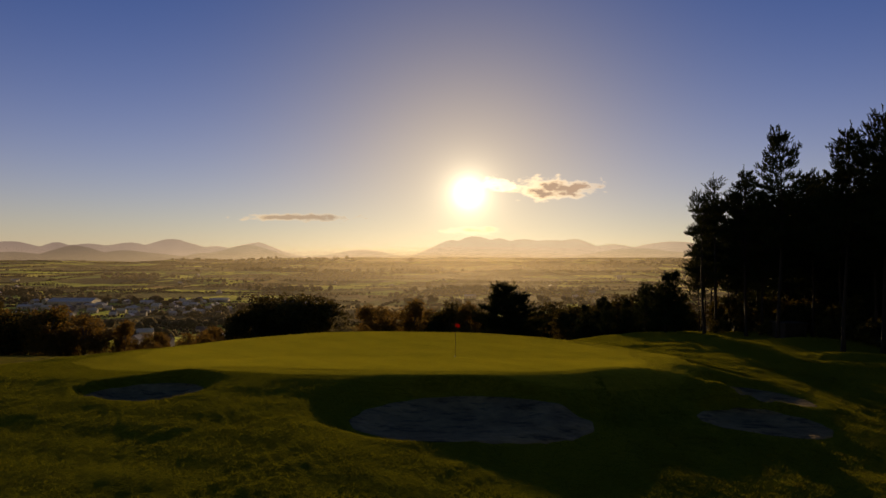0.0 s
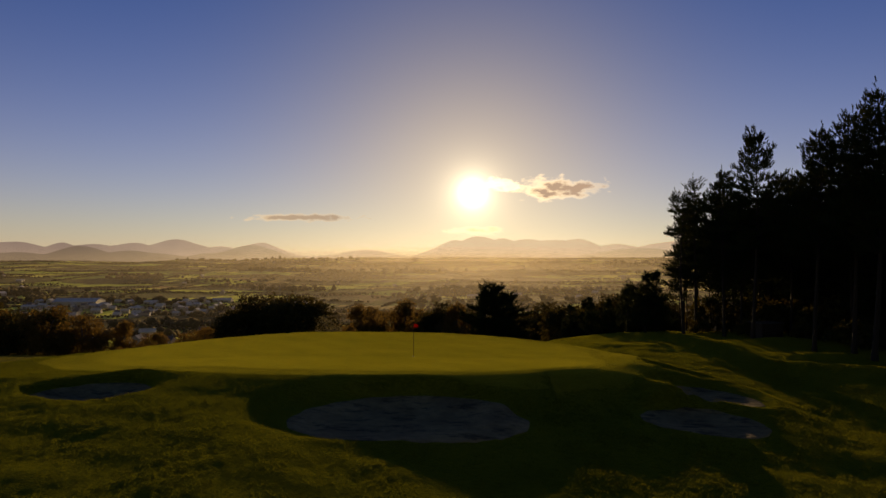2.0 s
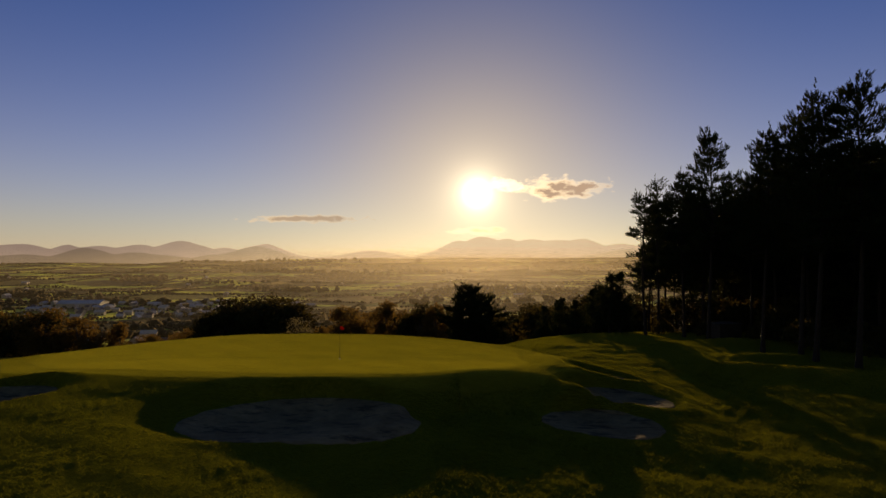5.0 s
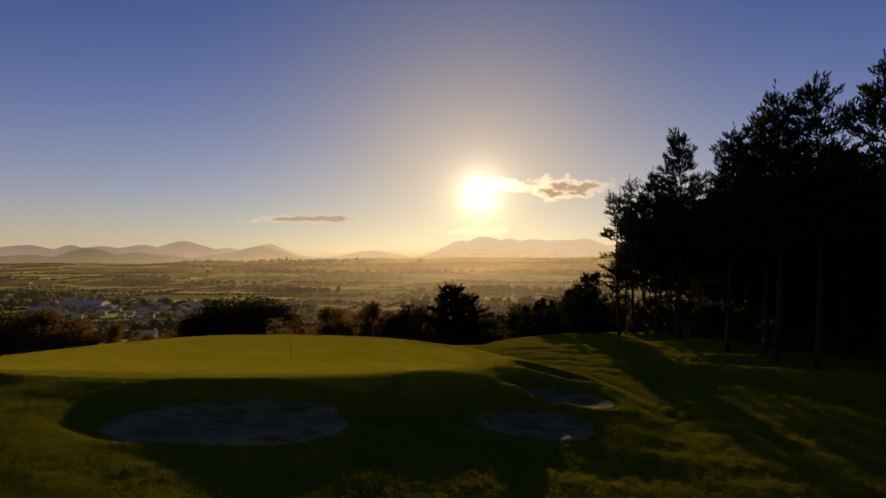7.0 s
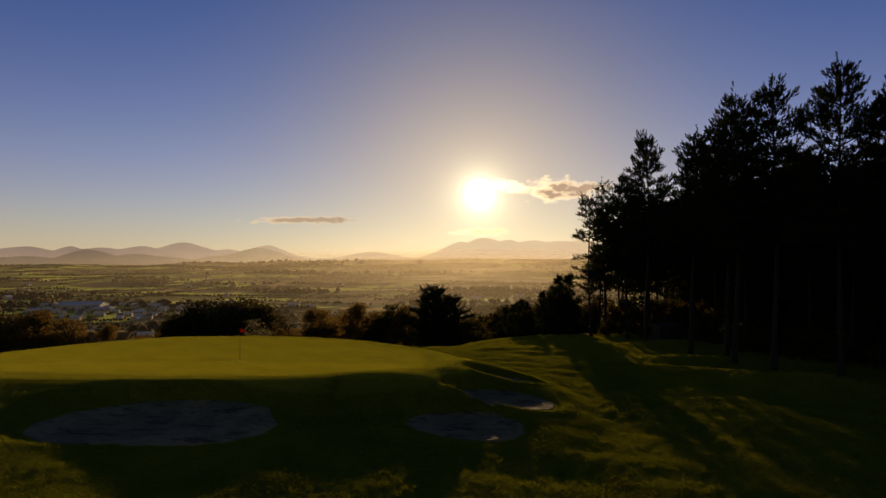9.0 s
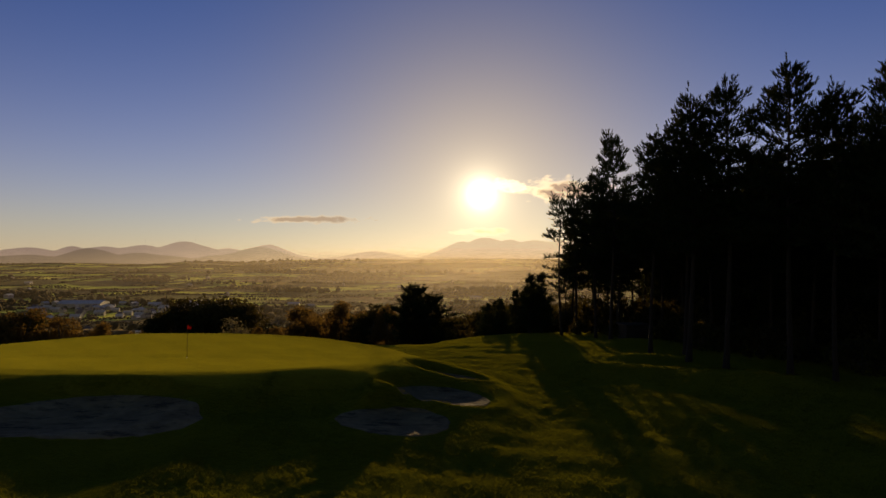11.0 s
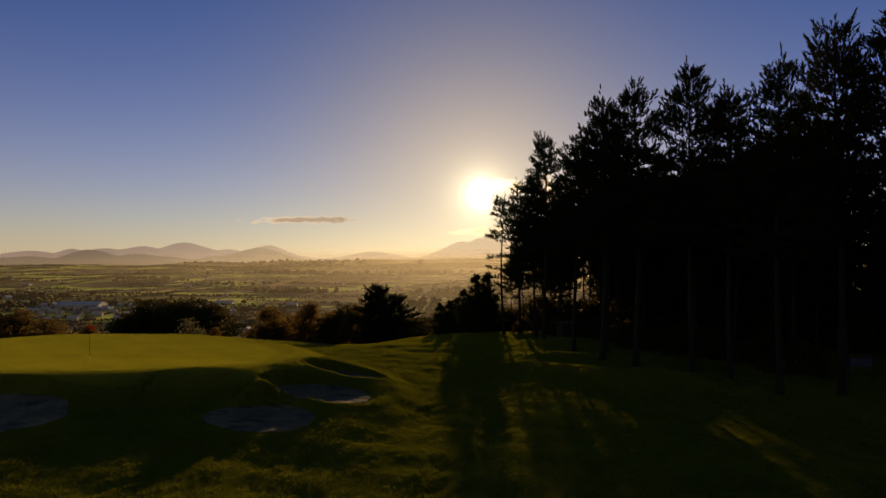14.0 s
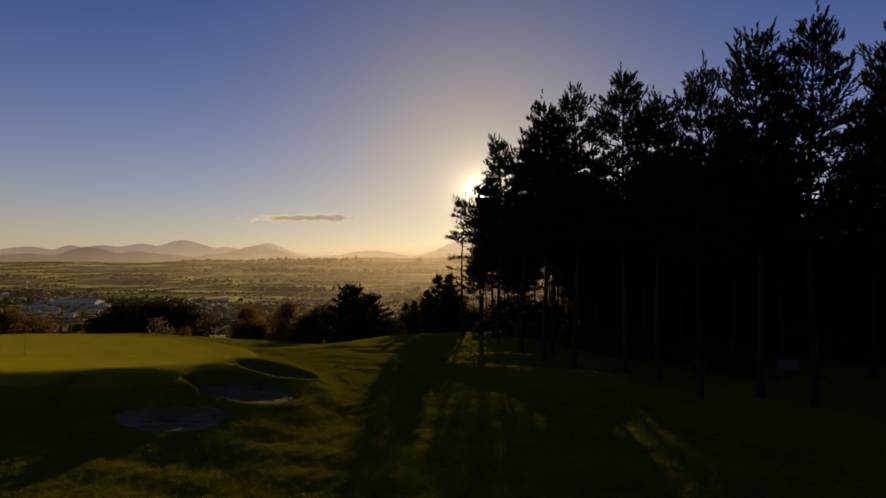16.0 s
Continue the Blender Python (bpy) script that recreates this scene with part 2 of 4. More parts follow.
NEEDLES = leaf("pine_needles", (0.012, 0.022, 0.01), (0.035, 0.05, 0.02), (0.06, 0.06, 0.015), 0.2)
LEAF_DARK = leaf("dark_leaves", (0.025, 0.03, 0.01), (0.06, 0.06, 0.018), (0.12, 0.085, 0.02), 0.3)
LEAF_AUTUMN = leaf("autumn_leaves", (0.07, 0.05, 0.016), (0.13, 0.085, 0.025), (0.3, 0.175, 0.04), 0.42)
LEAF_GOLD = leaf("golden_leaves", (0.1, 0.07, 0.02), (0.25, 0.17, 0.04), (0.4, 0.25, 0.05), 0.5)
LEAF_PALE = leaf("pale_olive_leaves", (0.12, 0.11, 0.06), (0.22, 0.2, 0.11), (0.25, 0.2, 0.09), 0.4)
BLADES = leaf("grass_blades", (0.035, 0.046, 0.004), (0.085, 0.09, 0.008), (0.2, 0.19, 0.014), 0.42)
FIELDS = field_material()


# ---------------------------------------------------------------- small building helpers
def mesh_object(name, verts, faces, material, smooth=False, parent=None):
    me = bpy.data.meshes.new(name)
    verts = np.asarray(verts, dtype=np.float32)
    if isinstance(faces, np.ndarray):
        n, k = faces.shape
        me.vertices.add(len(verts))
        me.vertices.foreach_set("co", verts.ravel())
        me.loops.add(n * k)
        me.loops.foreach_set("vertex_index", faces.astype(np.int32).ravel())
        me.polygons.add(n)
        me.polygons.foreach_set("loop_start", np.arange(0, n * k, k, dtype=np.int32))
        me.update(calc_edges=True)
        me.validate()
    else:
        me.from_pydata([tuple(v) for v in verts], [], faces)
    for m in (material if isinstance(material, (list, tuple)) else [material]):
        me.materials.append(m)
    if smooth:
        me.polygons.foreach_set("use_smooth", np.ones(len(me.polygons), dtype=bool))
    ob = new(name, me)
    if parent:
        ob.parent = parent
    return ob


def part(name, bm, material, parent, label=""):
    me = bpy.data.meshes.new(name)
    bm.to_mesh(me)
    bm.free()
    me.materials.append(material)
    ob = new(name, me)
    ob.parent = parent
    return tagged(ob, label)


def box(bm, x0, x1, y0, y1, z0, z1, bevel=0.0):
    m = Matrix.Translation(((x0 + x1) / 2, (y0 + y1) / 2, (z0 + z1) / 2)) @ Matrix.Diagonal((x1 - x0, y1 - y0, z1 - z0, 1))
    made = bmesh.ops.create_cube(bm, size=1, matrix=m)
    if bevel:
        edges = list({e for v in made["verts"] for e in v.link_edges})
        bmesh.ops.bevel(bm, geom=edges, offset=bevel, segments=2, affect="EDGES", profile=0.5)
    return bm


def tube(points, radii, sides=7):
    """Rings along a line of points: vertices and quads of a tapered limb."""
    pts = np.asarray(points, dtype=float)
    n = len(pts)
    d = np.gradient(pts, axis=0)
    d /= np.linalg.norm(d, axis=1)[:, None] + 1e-9
    ref = np.where(np.abs(d[:, 2:3]) > 0.9, np.array([[1.0, 0, 0]]), np.array([[0, 0, 1.0]]))
    u = np.cross(d, ref)
    u /= np.linalg.norm(u, axis=1)[:, None]
    v = np.cross(d, u)
    a = np.linspace(0, 2 * np.pi, sides, endpoint=False)
    ring = pts[:, None] + np.asarray(radii)[:, None, None] * (u[:, None] * np.cos(a)[None, :, None] + v[:, None] * np.sin(a)[None, :, None])
    i, j = np.meshgrid(np.arange(n - 1), np.arange(sides), indexing="ij")
    k = (j + 1) % sides
    faces = np.stack([i * sides + j, i * sides + k, (i + 1) * sides + k, (i + 1) * sides + j], -1).reshape(-1, 4)
    return ring.reshape(-1, 3), faces


def joined(pieces):
    verts, faces, at = [], [], 0
    for v, f in pieces:
        verts.append(v)
        faces.append(f + at)
        at += len(v)
    return np.concatenate(verts), np.concatenate(faces)


def smooth01(a, b, x):
    t = np.clip((x - a) / (b - a), 0, 1)
    return t * t * (3 - 2 * t)


# ---------------------------------------------------------------- the lie of the land
# bunkers: centre x, y, half length, half width, turn in degrees, floor at centre and its rise towards the rim
BUNKERS = {
    "front": (1.0, 27.7, 5.15, 4.2, 2, -0.85, 0.42),
    "far_side": (-13.75, 29.6, 2.85, 2.25, 8, -0.3, 0.36),
    "low": (14.8, 30.3, 2.85, 2.75, -4, -1.5, 0.12),
    "middle": (16.8, 35.3, 3.3, 2.3, 6, -1.36, 0.1),
    "top": (17.4, 40.5, 2.65, 1.6, 7, -1.4, 0.1),
}
# the fall of each bunker's floor towards the east, on the shoulder of the green
TILT = {14.8: 0.03, 16.8: 0.09, 17.4: 0.14}
GREEN_AT = (-3.6, 42.5, 16.2, 9.6)


def oval(x, y, cx, cy, a, b, turn):
    c, s = math.cos(radians(turn)), math.sin(radians(turn))
    u, v = (x - cx) * c + (y - cy) * s, -(x - cx) * s + (y - cy) * c
    wob = 1 + 0.07 * np.sin(2 * np.arctan2(v / b, u / a) + cx) + 0.035 * np.sin(3 * np.arctan2(v / b, u / a) + cy) + 0.01 * np.sin(9 * np.arctan2(v / b, u / a) + 2 * cx) + 0.012 * np.sin(16 * np.arctan2(v / b, u / a))
    return np.sqrt((u / a) ** 2 + (v / b) ** 2) / wob


def bump_at(x, y, cx, cy, a, b, h, turn=0):
    c, s = math.cos(radians(turn)), math.sin(radians(turn))
    u, v = (x - cx) * c + (y - cy) * s, -(x - cx) * s + (y - cy) * c
    return h * np.exp(-((u / a) ** 2 + (v / b) ** 2))


def waves(x, y, size, seed):
    r = np.random.RandomState(seed)
    z = 0
    for k in range(7):
        a, f, p = r.uniform(0, 6.28), r.uniform(0.6, 1.6) / size, r.uniform(0, 6.28)
        z = z + np.sin((x * math.cos(a) + y * math.sin(a)) * f * 6.28 + p)
    return z / 7


def land(x, y, hollow=True):
    x, y = np.asarray(x, dtype=float), np.asarray(y, dtype=float)
    lumps = 0.075 * waves(x, y, 0.75, 7) * np.clip(0.5 + waves(x, y, 5.0, 8), 0.1, 1) if hollow else 0.0
    z = np.interp(x, [-60, -30, -16, -6, 2, 14, 21, 26, 34, 60], [-0.6, 0.2, 0.4, 0.2, -0.6, -1.4, -2.0, -2.25, -2.2, -2.2])
    z = z - 0.085 * np.clip(-x - 10, 0, 40) * smooth01(30, 46, y)
    z = z + 0.14 * waves(x, y, 9, 3) + 0.09 * waves(x, y, 3.4, 5) + 0.022 * waves(x, y, 1.3, 6) + lumps
    z = z - 1.1 * smooth01(42, 54, y) * (1 - smooth01(8, 22, x))
    z = z - 0.13 * (1 - smooth01(18, 27, y)) * smooth01(-4, 4, x) * (1 - smooth01(10, 19, x))
    # raised putting green with its skirt
    q = np.sqrt(((x - GREEN_AT[0]) / 17.0) ** 2 + ((y - GREEN_AT[1]) / 10.3) ** 2)
    top = np.interp(y, [20, 31, 34, 40, 46, 54, 60], [0.5, 0.5, 0.33, 0.02, -0.03, 0.02, -0.4]) - 0.02 * np.maximum(0, x - 2) - 0.045 * np.maximum(0, -x - 9)
    w = 1 - smooth01(0.97, np.where(x > 8, 1.38, 1.5), q)
    z = z * (1 - w) + top * w
    # mounds
    z = z + bump_at(x, y, 25, 60, 6.5, 3.2, 0.3) + bump_at(x, y, 33.5, 53, 5.0, 2.4, 0.6, -12) + bump_at(x, y, 31.5, 47.3, 6.0, 2.2, 0.6, -33) + bump_at(x, y, 36, 64, 5, 2.5, 0.6)
    z = z + bump_at(x, y, -13.0, 32.5, 2.2, 1.1, 0.36) + bump_at(x, y, 38, 43, 6, 3, 0.8)
    z = z + bump_at(x, y, 12.5, 35.7, 2.4, 1.8, 0.2) + bump_at(x, y, 10.2, 35.0, 2.2, 1.6, 0.1)
    # the shoulder east of the green, which steps down through three bunkers
    shoulder = np.interp(x, [10, 14.2, 18, 20, 24], [0.4, -0.2, -1.2, -1.5, -1.95]) + 0.03 * (y - 36) + 0.04 * waves(x, y, 3.4, 5)
    shoulder = shoulder - 0.5 * (1 - smooth01(28.8, 32.6, y)) * (1 - smooth01(15.6, 19.6, x)) + 0.08 * np.exp(-((y - 38.3) / 1.1) ** 2)
    shoulder = shoulder - bump_at(x, y, 15.8, 33.0, 1.3, 1.2, 0.2)
    w = (1 - smooth01(0.72, 1.15, np.sqrt(((x - 17.0) / 5.2) ** 2 + ((y - 35.5) / 9.5) ** 2))) * smooth01(11.5, 14.0, x)
    z = z * (1 - w) + shoulder * w
    if hollow:
        for cx, cy, a, b, turn, floor, rise in BUNKERS.values():
            r = oval(x, y, cx, cy, a, b, turn)
            f = floor + rise * r ** 2 + 0.04 * waves(x, y, 1.7, 9)
            if cx in TILT:
                f = f - TILT[cx] * (x - cx)
                # turf lip along the near rim
                z = z + (0.03 if cy < 31 else 0.1) * smooth01(1.04, 1.1, r) * (1 - smooth01(1.22, 1.42, r)) * smooth01(0.5, -0.3, (y - cy) / b)
            # the wide front bunker lies in a hollow that falls gently from its west side
            wide = 0.34 * smooth01(0.25, 1.0, -(x - cx) / a) if a > 5 else 0.0
            w = 1 - smooth01(0.95, (1.09 if cx in TILT else 1.12) + wide, r)
            z = z * (1 - w) + np.minimum(f, z + 0.02) * w
    # the hill falls to the valley, which rises again to the far plain
    reach = np.where(y > 300, np.hypot(x * smooth01(300, 900, y), y), y)
    fall = np.interp(reach, [52, 60, 75, 115, 180, 270, 500, 900, 1400, 2400, 3300, 4200, 4760, 6500], [0, 0.3, 2.0, 8.5, 19, 33, 62, 98, 105, 104, 86, 60, 44, 44])
    far = smooth01(1900, 3000, reach)
    near = smooth01(1.5, 9, np.maximum(y - 75, (y - 52) * 0.6 - np.maximum(0, x - 16) * 1.2))
    hard = np.interp(x, [14, 26], [1.0, 0.35]) * (1 - smooth01(75, 110, y)) + smooth01(75, 110, y)
    z = z - fall * hard
    z = z + 1.2 * smooth01(70, 130, y) * waves(x, y, 60, 11) + 4.0 * smooth01(250, 900, y) * (1 - far * 0.6) * waves(x, y, 420, 12) + 15 * far * waves(x, y * 0.6, 900, 13)
    z = z - 26 * smooth01(2600, 4400, reach) * smooth01(300, 2600, -x)
    return z


def build_ground():
    # rings round a point behind the camera: close where things are near, wide apart far away
    cx, cy = 14.0, -6.0
    r = np.concatenate([np.linspace(0.02, 20, 22)[:-1], np.arange(20, 76, 0.24), 76 + (np.geomspace(1, 1 + 6400, 170) - 1)])
    fine = np.radians(np.arange(-50, 50.01, 0.2))
    rest = np.radians(np.arange(54, 308, 4))
    a = np.concatenate([fine, rest])
    R, A = np.meshgrid(r, a, indexing="ij")
    X, Y = cx + R * np.sin(A), cy + R * np.cos(A)
    Z = land(X, Y)
    n, k = R.shape
    i, j = np.meshgrid(np.arange(n - 1), np.arange(k), indexing="ij")
    j2 = (j + 1) % k
    faces = np.stack([i * k + j, i * k + j2, (i + 1) * k + j2, (i + 1) * k + j], -1).reshape(-1, 4)[:, ::-1]
    ob = mesh_object("ground", np.stack([X, Y, Z], -1).reshape(-1, 3), np.ascontiguousarray(faces), [ROUGH, HILL, FIELDS], True)
    mid = (R[:-1, :] + R[1:, :]) / 2
    slot = np.where(mid < 100, 0, np.where(mid < 620, 1, 2)).astype(np.int32)
    ob.data.polygons.foreach_set("material_index", slot.ravel())
    return tagged(ob, "hillside of rough grass above a wide valley of fields", "ground", kind="structure")


def build_oval(name, cx, cy, a, b, turn, size, lift, material, rings=26, spokes=110, hollow=True):
    """A sheet with an oval outline that lies on the land and dips in at its rim."""
    rr = np.concatenate([np.linspace(0.0005, 0.93, rings), [0.96, 0.98, 1.0]]) * size
    t = np.linspace(0, 2 * np.pi, spokes, endpoint=False)
    wob = 1 + 0.07 * np.sin(2 * t + cx) + 0.035 * np.sin(3 * t + cy) + 0.01 * np.sin(9 * t + 2 * cx) + 0.012 * np.sin(16 * t)
    U, V = rr[:, None] * a * np.cos(t) * wob, rr[:, None] * b * np.sin(t) * wob
    c, s = math.cos(radians(turn)), math.sin(radians(turn))
    X, Y = cx + U * c - V * s, cy + U * s + V * c
    Z = land(X, Y, hollow) + lift
    Z[-2] -= lift * 0.5
    Z[-1] -= lift * 2.5
    n, k = X.shape
    i, j = np.meshgrid(np.arange(n - 1), np.arange(k), indexing="ij")
    j2 = (j + 1) % k
    faces = np.stack([i * k + j, (i + 1) * k + j, (i + 1) * k + j2, i * k + j2], -1).reshape(-1, 4)
    verts = np.stack([X, Y, Z], -1).reshape(-1, 3)
    return mesh_object(name, verts, faces, material, True)


build_ground()
tagged(build_oval("putting_green", *GREEN_AT, 0, 1.0, 0.03, GREEN, 60, 160), "smooth mown putting green on a raised plateau", "putting green", kind="structure")
FRINGE = grassy("green_fringe", (0.063, 0.071, 0.006), (0.094, 0.097, 0.008), (0.132, 0.122, 0.011), 6.0, 0.05, 0.75, fuzz=(0.5, 0.43, 0.04))
tagged(build_oval("green_fringe", *GREEN_AT, 0, 1.2, 0.016, FRINGE, 70, 160), "close-cut fringe of grass round the green", "fringe", kind="structure")
for key, words in (("front", "wide oval sand bunker before the green"), ("far_side", "sand bunker sunk below a turf lip"), ("low", "pale sand bunker with a turf rim"),
                   ("middle", "crescent sand bunker with a lit turf rim"), ("top", "narrow shaded sand bunker in the slope")):
    cx, cy, a, b, turn, floor, rise = BUNKERS[key]
    tagged(build_oval("bunker_sand", cx, cy, a, b, turn, 0.95, 0.035, SAND), words, "sand bunker", "bunkers round the green", "structure")


# ---------------------------------------------------------------- mountains and far clouds
def build_ridge(name, humps, base, y, colours, label):
    """A row of far hills: humps of (x, height, half width), as a solid ridge that leans back."""
    xs = np.linspace(-4600, 4600, 700)
    top = np.full_like(xs, base)
    for x, h, wl, wr in humps:
        w = np.where(xs < x, wl, wr)
        top = np.maximum(top, base + h * np.exp(-np.abs((xs - x) / w) ** 1.7))
    top = top + 4.0 * waves(xs, 0 * xs, 240, 21) + 3.2 * waves(xs, 0 * xs, 75, 22) + 1.6 * waves(xs, 0 * xs, 30, 23)
    depth = np.array([0, 18, 34, 44, 48])
    share = np.array([0.0, 0.45, 0.82, 0.97, 1.0])
    X = np.repeat(xs[None], 5, 0)
    Y = np.repeat((y + depth)[:, None], len(xs), 1)
    Z = -90 + (top[None] + 90) * share[:, None]
    k = len(xs)
    i, j = np.meshgrid(np.arange(4), np.arange(k - 1), indexing="ij")
    faces = np.stack([i * k + j, i * k + j + 1, (i + 1) * k + j + 1, (i + 1) * k + j], -1).reshape(-1, 4)
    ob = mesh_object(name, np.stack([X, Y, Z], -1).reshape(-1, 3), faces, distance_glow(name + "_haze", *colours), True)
    ob.visible_shadow = False
    return tagged(ob, label, "mountains", kind="structure")


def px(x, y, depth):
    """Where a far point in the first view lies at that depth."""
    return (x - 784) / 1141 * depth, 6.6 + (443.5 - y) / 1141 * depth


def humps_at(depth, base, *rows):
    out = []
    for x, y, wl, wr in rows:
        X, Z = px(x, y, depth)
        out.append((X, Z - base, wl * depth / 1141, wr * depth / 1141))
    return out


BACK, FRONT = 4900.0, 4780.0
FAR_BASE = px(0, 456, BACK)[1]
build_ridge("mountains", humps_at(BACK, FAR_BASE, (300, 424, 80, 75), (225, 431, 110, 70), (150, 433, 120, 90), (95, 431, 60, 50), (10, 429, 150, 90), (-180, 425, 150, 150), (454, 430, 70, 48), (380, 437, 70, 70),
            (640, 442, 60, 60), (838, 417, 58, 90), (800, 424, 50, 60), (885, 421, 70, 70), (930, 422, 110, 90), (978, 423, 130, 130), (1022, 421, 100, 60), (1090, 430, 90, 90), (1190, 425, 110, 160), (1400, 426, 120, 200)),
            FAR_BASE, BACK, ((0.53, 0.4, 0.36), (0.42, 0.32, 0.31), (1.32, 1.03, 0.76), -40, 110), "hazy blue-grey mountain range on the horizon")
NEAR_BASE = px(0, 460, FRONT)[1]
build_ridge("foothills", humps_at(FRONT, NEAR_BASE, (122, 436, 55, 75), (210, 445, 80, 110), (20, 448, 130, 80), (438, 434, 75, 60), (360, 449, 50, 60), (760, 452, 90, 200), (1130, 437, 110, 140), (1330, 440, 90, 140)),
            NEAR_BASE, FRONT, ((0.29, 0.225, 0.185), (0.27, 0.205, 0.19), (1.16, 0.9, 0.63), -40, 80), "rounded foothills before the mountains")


# ---------------------------------------------------------------- trees
def thing_at(name, x, y, z=None, turn=0.0):
    ob = new(name)
    ob.empty_display_size = 0.5
    ob.matrix_basis = pose(x, y, float(land(x, y)) if z is None else z, 0, 0, turn)
    return ob


def sprays(centres, outward, count, length, width, r, spread=1.0):
    """Tufts of needles: count thin triangles about each centre, leaning outward."""
    n = len(centres)
    d = r.normal(size=(n, count, 3)) * spread + outward[:, None]
    d /= np.linalg.norm(d, axis=2)[..., None] + 1e-9
    side = np.cross(d, r.normal(size=(n, count, 3)))
    side /= np.linalg.norm(side, axis=2)[..., None] + 1e-9
    ln = r.uniform(0.6, 1.15, (n, count, 1)) * length
    root = centres[:, None] + r.normal(size=(n, count, 3)) * length * 0.25
    a, b, c = root - side * width, root + side * width, root + d * ln
    verts = np.stack([a, b, c], 2).reshape(-1, 3)
    return verts, np.arange(len(verts)).reshape(-1, 3)


def shoots(bases, ways, length, per, thick, r):
    """Bottle-brush shoots: needles set round a short twig and leaning forward along it."""
    n = len(bases)
    d = ways / (np.linalg.norm(ways, axis=1)[:, None] + 1e-9)
    ln = length * r.uniform(0.65, 1.25, (n, 1, 1))
    t = r.uniform(0.0, 1.0, (n, per, 1))
    t[:, 0] = 0.9
    q = np.cross(d[:, None], r.normal(size=(n, per, 3)))
    q /= np.linalg.norm(q, axis=2)[..., None] + 1e-9
    way = d[:, None] + q * r.uniform(0.35, 0.95, (n, per, 1)) * (1.15 - 0.7 * t)
    way /= np.linalg.norm(way, axis=2)[..., None]
    root = bases[:, None] + d[:, None] * t * ln
    side = np.cross(way, r.normal(size=(n, per, 3)))
    side /= np.linalg.norm(side, axis=2)[..., None] + 1e-9
    far = root + way * ln * r.uniform(0.42, 0.72, (n, per, 1))
    verts = np.stack([root - side * thick, root + side * thick, far], 2).reshape(-1, 3)
    return verts, np.arange(len(verts)).reshape(-1, 3)


